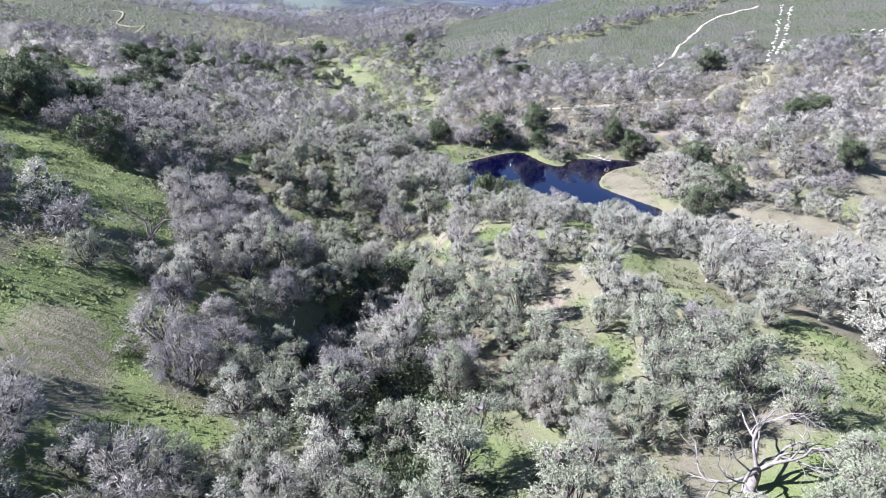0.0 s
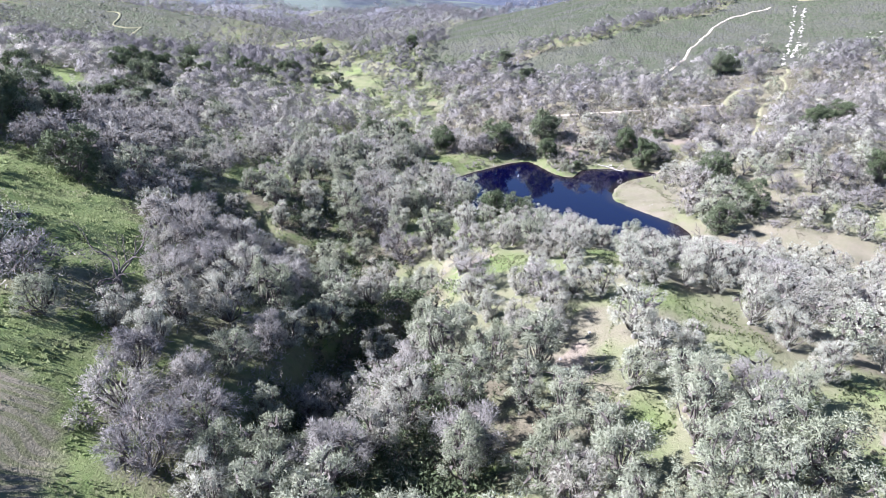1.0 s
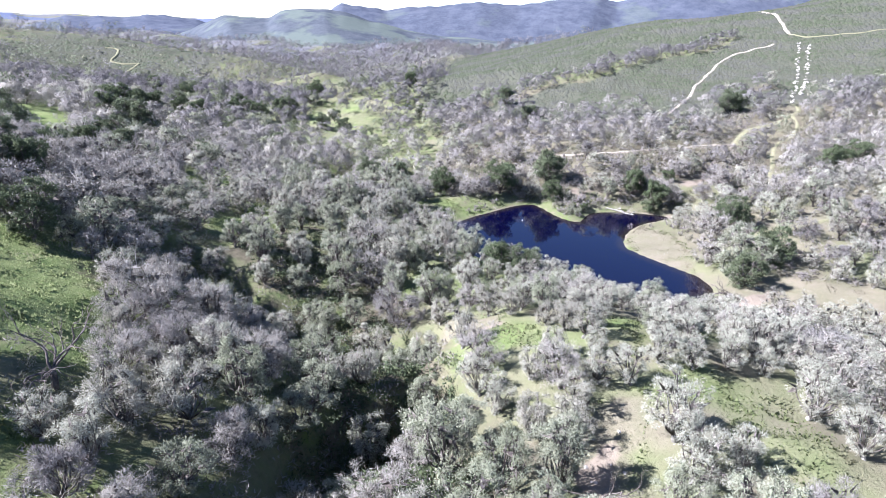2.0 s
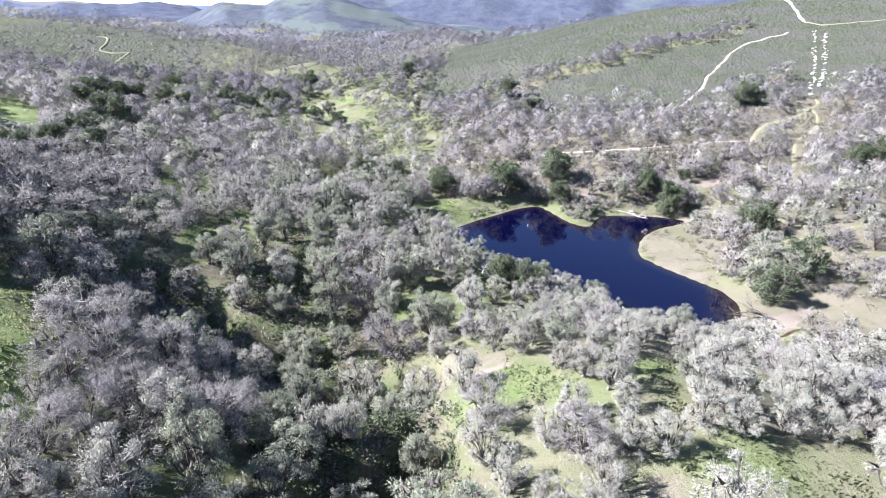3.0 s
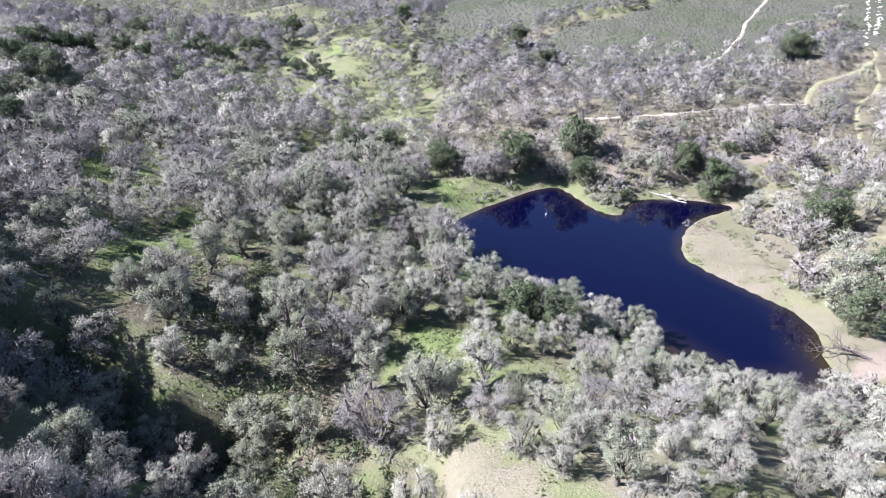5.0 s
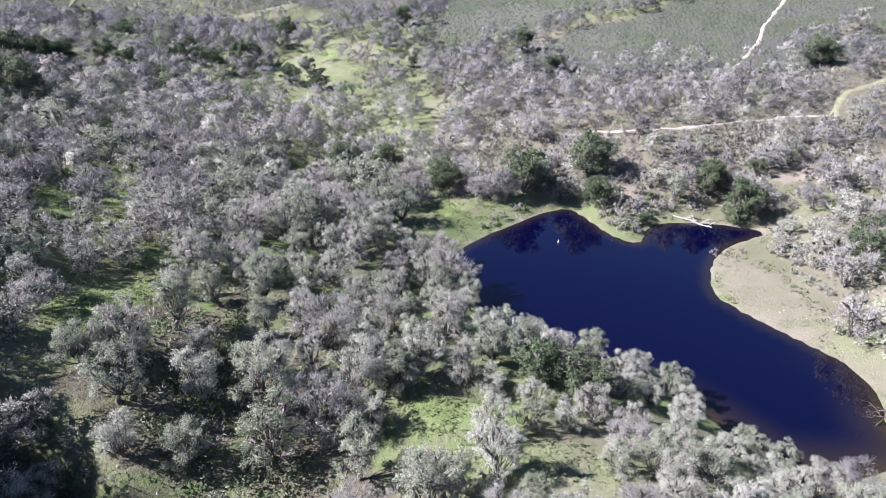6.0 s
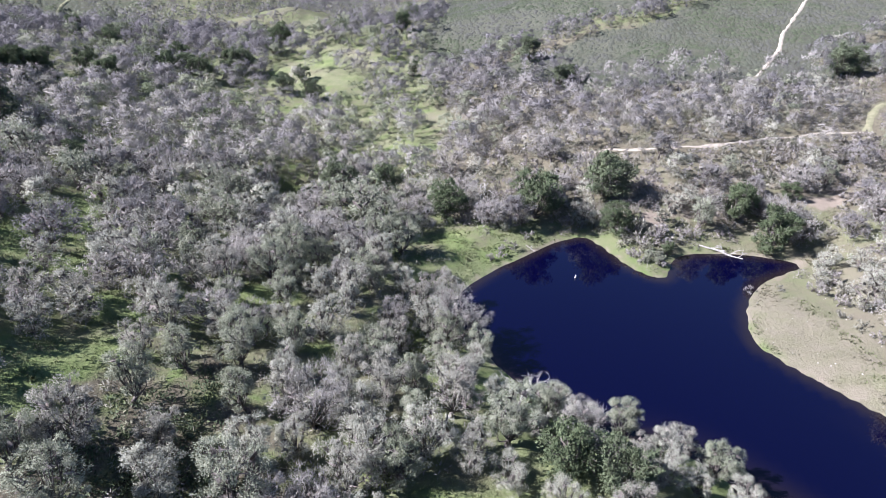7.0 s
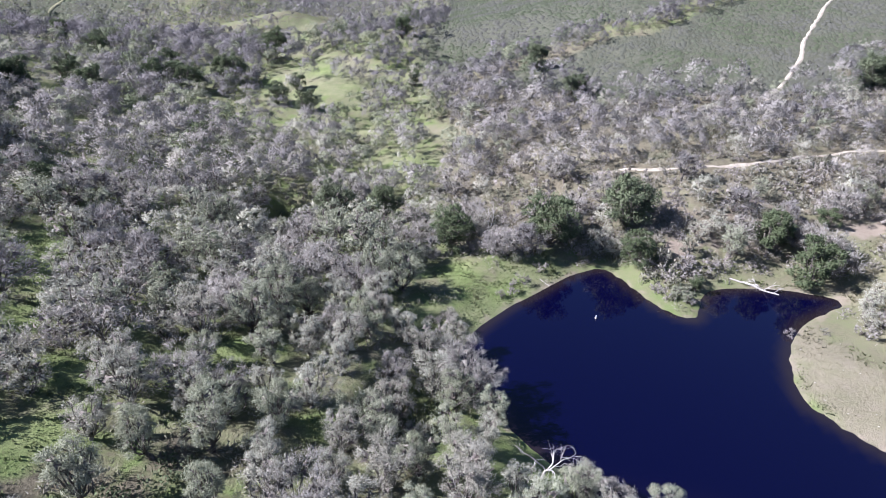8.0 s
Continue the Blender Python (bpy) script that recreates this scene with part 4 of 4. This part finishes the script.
def build_shade_shrubs():
    """Dark evergreen shrubs added to deepen the shade of the ravine and the gullies, joined."""
    r = np.random.RandomState(37)
    y, x = r.uniform(24, 225, 26000), r.uniform(-75, 26, 26000)
    # Shrubs go where shade is deep: ravine, gullies and scattered pockets.
    shade_at = np.maximum(1 - smooth(to_line(x, y, RAVINE) + 2 * wave(x, y, 13, 38), 5, 12), inside(x, y, GULLIES, 3.0))
    shade_at = np.maximum(shade_at, 0.32 * smooth(wave(x, y, 24, 39), 0.45, 0.8) * (x < -12) * (y > 95))
    shade_at = shade_at * (1 - 0.45 * smooth(y, 80, 100))
    clear = np.maximum.reduce([inside(x, y, g, 0.6) for g in (GREEN_FIELDS, WEST_GLADES, POND_BANKS, DRY_GROUND)])
    keep = (shade_at > r.uniform(0.25, 1.0, len(x))) & (clear < 0.3) & (off_shore(x, y) > 1.5)
    x, y = x[keep][:3600], y[keep][:3600]
    n, per = len(x), 34
    size = r.uniform(0.7, 1.7, n)
    u = unit(r.normal(size=(n, per, 3)) + np.array([0, 0, 0.5]))
    u[..., 2] = np.abs(u[..., 2])
    p = np.stack([x, y, ground_z(x, y)], -1)[:, None] + u * size[:, None, None] * r.uniform(0.5, 1, (n, per, 1))
    d = unit(0.5 * u + r.normal(size=u.shape) * 0.6)
    s = unit(np.cross(d, r.normal(size=u.shape)))
    face = np.cross(s, d)
    flip = np.sign((face * u).sum(2, keepdims=True)) + 1e-6
    v = np.stack([p - s * 0.11 * flip, p + s * 0.11 * flip, p + d * 0.42], 2).reshape(-1, 3)
    normal = np.repeat(unit(0.45 * u + 0.55 * face * flip).reshape(-1, 3), 3, 0)
    me = raw_mesh("understory", v, np.arange(n * per * 3).reshape(-1, 3), [FOLIAGE["live_oak"][1]], normals=normal, tint=np.repeat(r.uniform(0, 0.6, n), per * 3))
    tagged(new("understory", me), "dark evergreen shrubs added to deepen shade in the ravine", "undergrowth", kind="stuff")


def build_chaparral():
    """Low brush over the hillsides: rounded tufts, each a few faces, joined."""
    r = np.random.RandomState(17)
    n = 170000
    y = 258 + (r.uniform(size=n) ** 1.6) * 420
    x = r.uniform(-60, 330, n)
    x, y = np.append(x, r.uniform(-420, -210, 14000)), np.append(y, r.uniform(430, 640, 14000))
    c = chaparral_at(x, y)
    keep = (c > r.uniform(0.2, 0.9, len(x))) & (np.abs(x) < 60 + 0.75 * y) & (to_tracks(x, y) > 0.7)
    x, y = x[keep], y[keep]
    some = r.permutation(len(x))[:40000]
    x, y = x[some], y[some]
    n, sides = len(x), 6
    size = r.uniform(0.45, 1.05, n) * (1 + 0.9 * smooth(y, 290, 500))
    a = r.uniform(0, 6.3, (n, 1)) + np.arange(sides) * 2 * np.pi / sides
    ring = np.stack([np.cos(a), np.sin(a)], -1) * (size[:, None, None] * r.uniform(0.65, 1.25, (n, sides, 1)))
    px, py = x[:, None] + ring[..., 0], y[:, None] + ring[..., 1]
    low = np.stack([px, py, ground_z(px, py) - 0.05], -1)
    top = np.stack([x + r.normal(size=n) * 0.25 * size, y + r.normal(size=n) * 0.25 * size, ground_z(x, y) + size * r.uniform(0.35, 0.75, n)], -1)[:, None]
    v = np.concatenate([low, top], 1).reshape(-1, 3)
    normal = np.concatenate([unit(np.stack([np.cos(a), np.sin(a), 0 * a + 2.0], -1)), np.tile(np.array([0, 0, 1.0]), (n, 1, 1))], 1).reshape(-1, 3)
    k = np.arange(sides)
    fan = np.stack([k, (k + 1) % sides, 0 * k + sides], -1)
    f = (fan[None] + (np.arange(n) * (sides + 1))[:, None, None]).reshape(-1, 3)
    me = raw_mesh("chaparral", v, f, [FOLIAGE["chaparral"][1]], normals=normal, tint=np.repeat(np.clip(0.55 + 0.6 * wave(x, y, 42, 71) + 0.25 * wave(x, y, 12, 72), 0, 1), sides + 1))
    tagged(new("chaparral", me), "olive-green chaparral brush covering the hillside", "chaparral", kind="stuff")


def plant_chosen():
    for k, (x, y, s) in enumerate(EVERGREENS + WEST_EVERGREENS):
        plant("live_oak", x, y, s, k % 5, 47 * k)
    for k, (x, y, s) in enumerate(GREY_GREENS):
        plant("grey_green_oak", x, y, s, k % 5, 71 * k)
    for k, (x, y, s) in enumerate(LICHENS):
        plant("lichen_oak", x, y, s, k % 6, 83 * k, tall=0.85)
    for k, (x, y, s) in enumerate(BUSHES):
        plant("brush", x, y, s, k % 5, 53 * k)
    for k, (x, y, s) in enumerate(GREEN_BUSHES):
        plant("grey_green_oak", x, y, s, k % 5, 61 * k, "rounded grey-green bush near the pond shore", "green_bush", 0.8, "bush")


plant_chosen()
plant_woods()

build_chaparral()
build_undergrowth()
build_shade_shrubs()


# ---- grass in the open ground ----
def build_grass():
    """Tufts of grass over the clearings, too many to count."""
    r = np.random.RandomState(23)
    n = 140000
    x, y = r.uniform(-85, 85, n), r.uniform(24, 200, n)
    near = np.maximum.reduce([inside(x, y, a, 1.0) for a in (GREEN_FIELDS, WEST_GLADES, POND_BANKS, DRY_GROUND)])
    keep = (near > r.uniform(0.15, 0.8, n)) & (off_shore(x, y) > 0.8) & (np.abs(x) < 32 + 0.75 * y) & (to_tracks(x, y) > 0.2) & (inside(x, y, BARE_DIRT) < 0.4)
    x, y = x[keep][:36000], y[keep][:36000]
    n, per = len(x), 3
    size = r.uniform(0.12, 0.30, n) * (1 + 0.4 * wave(x, y, 6, 24)) * (1 - 0.55 * inside(x, y, DRY_GROUND))
    c = np.stack([x, y, ground_z(x, y) - 0.03], -1)[:, None]
    a = r.uniform(0, 2 * np.pi, (n, per))
    lean = np.stack([np.cos(a) * 0.4, np.sin(a) * 0.4, np.ones_like(a)], -1)
    side = np.stack([-np.sin(a), np.cos(a), 0 * a], -1)
    s = size[:, None, None]
    p = c + r.normal(size=(n, per, 3)) * np.array([0.25, 0.25, 0]) * 0.8
    v = np.stack([p + side * s * 0.5, p - side * s * 0.5, p + lean * s], 2)
    up = np.cross(v[:, :, 1] - v[:, :, 0], v[:, :, 2] - v[:, :, 0])[..., 2] > 0
    v = np.where(up[..., None, None], v, v[:, :, [1, 0, 2]]).reshape(-1, 3)
    normal = np.repeat(unit(np.array([0, 0, 1.0]) + 0.35 * r.normal(size=(n, per, 3))).reshape(-1, 3), 3, 0)
    dry = np.clip(0.25 + 0.3 * wave(x, y, 12, 25) + 0.35 * smooth(x, 10, 60) + 0.7 * inside(x, y, DRY_GROUND), 0, 1)
    m = foliage("grass_blades", (0.128, 0.16, 0.066), (0.19, 0.215, 0.10), (0.24, 0.21, 0.15), stuff=True, through=0.5)
    tagged(new("grass", raw_mesh("grass", v, np.arange(n * per * 3).reshape(-1, 3), [m], normals=normal, tint=np.repeat(dry, per * 3))), "short tufted grass, green and dry tan", "grass", kind="stuff")


build_grass()


# ---- single things ----
def part(name, pieces, material, parent, label=""):
    """One mesh of a thing, from (corners, triangles, normals)."""
    v, f, n = joined(pieces)
    ob = new(name, raw_mesh(name, v, f, [material], flat=False, normals=n))
    ob.parent = parent
    return tagged(ob, label)


def thing(name, label, category, x, y, z=None, turn=0.0):
    ob = tagged(new(name), label, category)
    ob.empty_display_size = 0.3
    ob.matrix_world = pose(x, y, float(ground_z(x, y)) if z is None else z, 0, 0, turn)
    return ob


def boughs(r, start, way, length, radius, levels, out, spread_deg=38, droop=0.0):
    """A crooked bough that forks into thinner ones."""
    pts, d, p = [np.array(start, float)], unit(np.array(way, float)), np.array(start, float)
    for _ in range(4):
        d = unit(d + r.normal(size=3) * 0.28 + np.array([0, 0, -droop]))
        p = p + d * length / 4
        pts.append(p)
    out.setdefault(levels, []).append(tube(rounded(pts, 2), np.linspace(radius, radius * 0.45, 9), 6 if levels > 2 else 4 if levels > 1 else 3))
    if levels > 0:
        for k in range(3 if levels > 1 else 4):
            a = pts[2 + k % 3]
            turn = unit(d + np.tan(radians(spread_deg)) * unit(r.normal(size=3)))
            boughs(r, a, turn, length * r.uniform(0.5, 0.72), radius * 0.5, levels - 1, out, spread_deg, droop)
    return out


def bare_tree(name, label, x, y, height, seed, material, lean=(0, 0), limbs=6, tint=None):
    """A leafless tree with a stout trunk, forking limbs and fine twigs."""
    r = np.random.RandomState(seed)
    t = thing(name, label, "tree", x, y)
    fork = np.array([lean[0] * height * 0.25, lean[1] * height * 0.25, height * 0.24])
    part("trunk", [tube(rounded([(0, 0, -0.6), fork * 0.5 + np.array([0.1, 0, 0]), fork], 3), np.linspace(height * 0.05, height * 0.037, 7), 9)], material, t)
    twigs = []
    for k in range(limbs):
        a = 2 * np.pi * k / limbs + r.uniform(-0.3, 0.3)
        out = boughs(r, fork - np.array([0, 0, 0.1]), (np.cos(a) + lean[0], np.sin(a) + lean[1], r.uniform(0.5, 1.3)), height * r.uniform(0.5, 0.62), height * 0.02, 3, {})
        part("limb", out[3] + out[2], material, t)
        twigs += out[1] + out[0]
    tagged(part("twig_crown", twigs, material, t), kind="stuff")
    return t


def build_special_trees():
    bare_tree("great_bare_oak", "great leafless oak with pale crooked limbs", 24, 32.5, 8.2, 3, BARK_GREY, (0.15, 0.1), 7)
    bare_tree("lone_oak", "dark leafless oak alone in the meadow", -37, 66, 7.0, 8, BARK_DARK, (0.05, 0.1), 6)
    bare_tree("dead_tree", "dead white tree leaning over the pond", 5.0, 145.0, 4.4, 12, DEADWOOD, (0.5, 0.2), 4)
    bare_tree("shore_snag", "bleached dead tree standing behind the dam", 1.5, 205, 5.5, 14, DEADWOOD, (0.1, 0.0), 4)
    bare_tree("pale_bare_tree", "leafless pale tree leaning on the wooded bank", -46, 92, 6.0, 19, DEADWOOD, (0.3, -0.2), 4)
    bare_tree("ridge_bare_oak", "leafless dark oak on the dirt bank", 12, 60, 5.0, 23, BARK_DARK, (0.1, 0.0), 5)
    # the fallen tree at the inlet: boughs spread low over the water
    r = np.random.RandomState(31)
    t = thing("fallen_tree", "fallen leafless purple-brown tree lying over the inlet", "fallen tree", 57.5, 131.5)
    part("trunk", [tube(rounded([(1.2, -1.0, 0.15), (-1, 0.2, 0.6), (-3.5, 1.0, 0.9)], 4), np.linspace(0.28, 0.16, 9), 8)], BARK_DARK, t)
    twigs = []
    for k in range(9):
        a = np.array([-1.0 - 0.35 * k, 0.2 + 0.09 * k, 0.7])
        out = boughs(r, a, (-1 + r.normal() * 0.7, r.normal() * 0.8, r.uniform(0.0, 0.6)), r.uniform(2.2, 3.6), 0.085, 2, {}, 42, 0.03)
        part("limb", out[2], BARK_DARK, t)
        twigs += out[1] + out[0]
    tagged(part("twig_crown", twigs, BARK_DARK, t), kind="stuff")


def log(name, label, x, y, length, radius, turn, seed, branches=2):
    r = np.random.RandomState(seed)
    t = thing(name, label, "log", x, y, turn=turn)
    line = np.array([(-length / 2, 0, 0), (-length / 6, 0.05 * length * r.normal() * 0.3, 0), (length / 6, 0.05 * length * r.normal() * 0.3, 0), (length / 2, 0, 0)])
    line = rounded(line, 4)
    c, s = math.cos(radians(turn)), math.sin(radians(turn))
    line[:, 2] = ground_z(x + line[:, 0] * c - line[:, 1] * s, y + line[:, 0] * s + line[:, 1] * c) - float(ground_z(x, y)) + radius * 0.8
    line[:, 2] = np.maximum(line[:, 2], radius * 0.5)
    part("stem", [tube(line, np.linspace(radius, radius * 0.55, len(line)), 8)], DEADWOOD, t)
    for k in range(branches):
        p = line[4 + 3 * k % 7]
        out = boughs(r, p, (r.uniform(0.2, 1), r.choice([-1, 1]) * r.uniform(0.4, 1), 0.35), length * 0.32, radius * 0.45, 1, {}, 40, 0.04)
        part("branch", out[1] + out[0], DEADWOOD, t)


def build_logs():
    log("fallen_log", "long bleached log lying on the far shore", 49, 189.6, 6.0, 0.20, -30, 1, 3)
    log("fallen_log", "bleached log with broken branches by the water", 46.5, 191, 4.6, 0.16, -20, 2, 3)
    log("fallen_log", "short bleached log on the sandy shore", 63, 193, 4.2, 0.17, -8, 3, 1)
    log("driftwood", "pale driftwood branch at the water's edge", 11.0, 188.3, 2.4, 0.06, -50, 4, 2)
    log("fallen_log", "white fallen trunk at the wood's edge", -41, 85, 3.6, 0.16, 20, 5, 1)
    log("stump_log", "short white broken trunk in the green field", -32, 51, 1.3, 0.14, 75, 6, 0)
    log("driftwood", "pale branch lying in the meadow grass", 63, 137, 3.0, 0.08, 140, 7, 2)


def build_marker():
    """The white marker that floats in the pond."""
    t = thing("pond_marker", "small white floating marker post in the pond", "buoy", 18.0, 178.6, 0.0)
    part("float", [tube([(0, 0, -0.08), (0, 0, -0.02), (0, 0, 0.10), (0, 0, 0.14)], [0.05, 0.22, 0.22, 0.06], 12)], ROCK, t)
    part("post", [tube([(0, 0, 0.1), (0, 0, 0.55), (0, 0, 0.6)], [0.07, 0.06, 0.01], 10)], WHITE, t, "white painted post")


def stone(r, size):
    """One rough stone."""
    bm = bmesh.new()
    bmesh.ops.create_icosphere(bm, subdivisions=1, radius=size)
    for v in bm.verts:
        v.co *= r.uniform(0.75, 1.2)
        v.co.z *= 0.65
    me = bpy.data.meshes.new("stone")
    bm.to_mesh(me)
    bm.free()
    me.materials.append(ROCK)
    return me


def build_stones():
    r = np.random.RandomState(41)
    shapes = [stone(r, 0.5) for _ in range(6)]
    spots = []
    for x0, y0, n, sx, sy in ((202, 309, 26, 7, 4), (209, 304, 14, 5, 3)):
        spots += [(x0 + r.normal() * sx, y0 + r.normal() * sy, r.uniform(0.7, 2.4)) for _ in range(n)]
    # two lines of stones up the firebreak
    for side, line in (("a", [(139, 280), (153, 306), (164, 329), (182, 367)]), ("b", [(146, 289), (157, 306), (172, 336), (185, 362)])):
        pts = rounded(line, 26)
        spots += [(p[0] + r.normal() * 0.5, p[1] + r.normal() * 0.5, r.uniform(0.5, 1.7)) for p in pts if r.uniform() < 0.85]
    # stones and pale clods on the banks
    spots += [(x, y, r.uniform(0.12, 0.28)) for x, y in zip(r.uniform(44, 62, 26), r.uniform(146, 178, 26)) if off_shore(np.array([x]), np.array([y]))[0] > 1]
    spots += [(13 + r.normal() * 3, 64 + r.normal() * 4, r.uniform(0.2, 0.5)) for _ in range(14)]
    for k, (x, y, s) in enumerate(spots):
        ob = tagged(new("stone", shapes[k % 6]), "pale weathered stone half sunk in the slope" if y > 200 else "small pale stone lying in dry grass", "stone", "stones")
        ob.matrix_world = pose(x, y, float(ground_z(x, y)) + 0.08 * s, 0, 0, float(r.uniform(0, 360))) @ Matrix.Diagonal((s, s * 1.2, s * 0.8, 1))


def white_paint():
    m, n, b = shader("white_paint", 0.5, 0.3)
    n.links.new(mix(n, ramp(n, noise_of(n, 6.0), 0.4, 0.7), (0.82, 0.82, 0.80), (0.70, 0.70, 0.67)), b.inputs["Base Color"])
    return m


WHITE = white_paint()
build_special_trees()
build_logs()
build_marker()
build_stones()
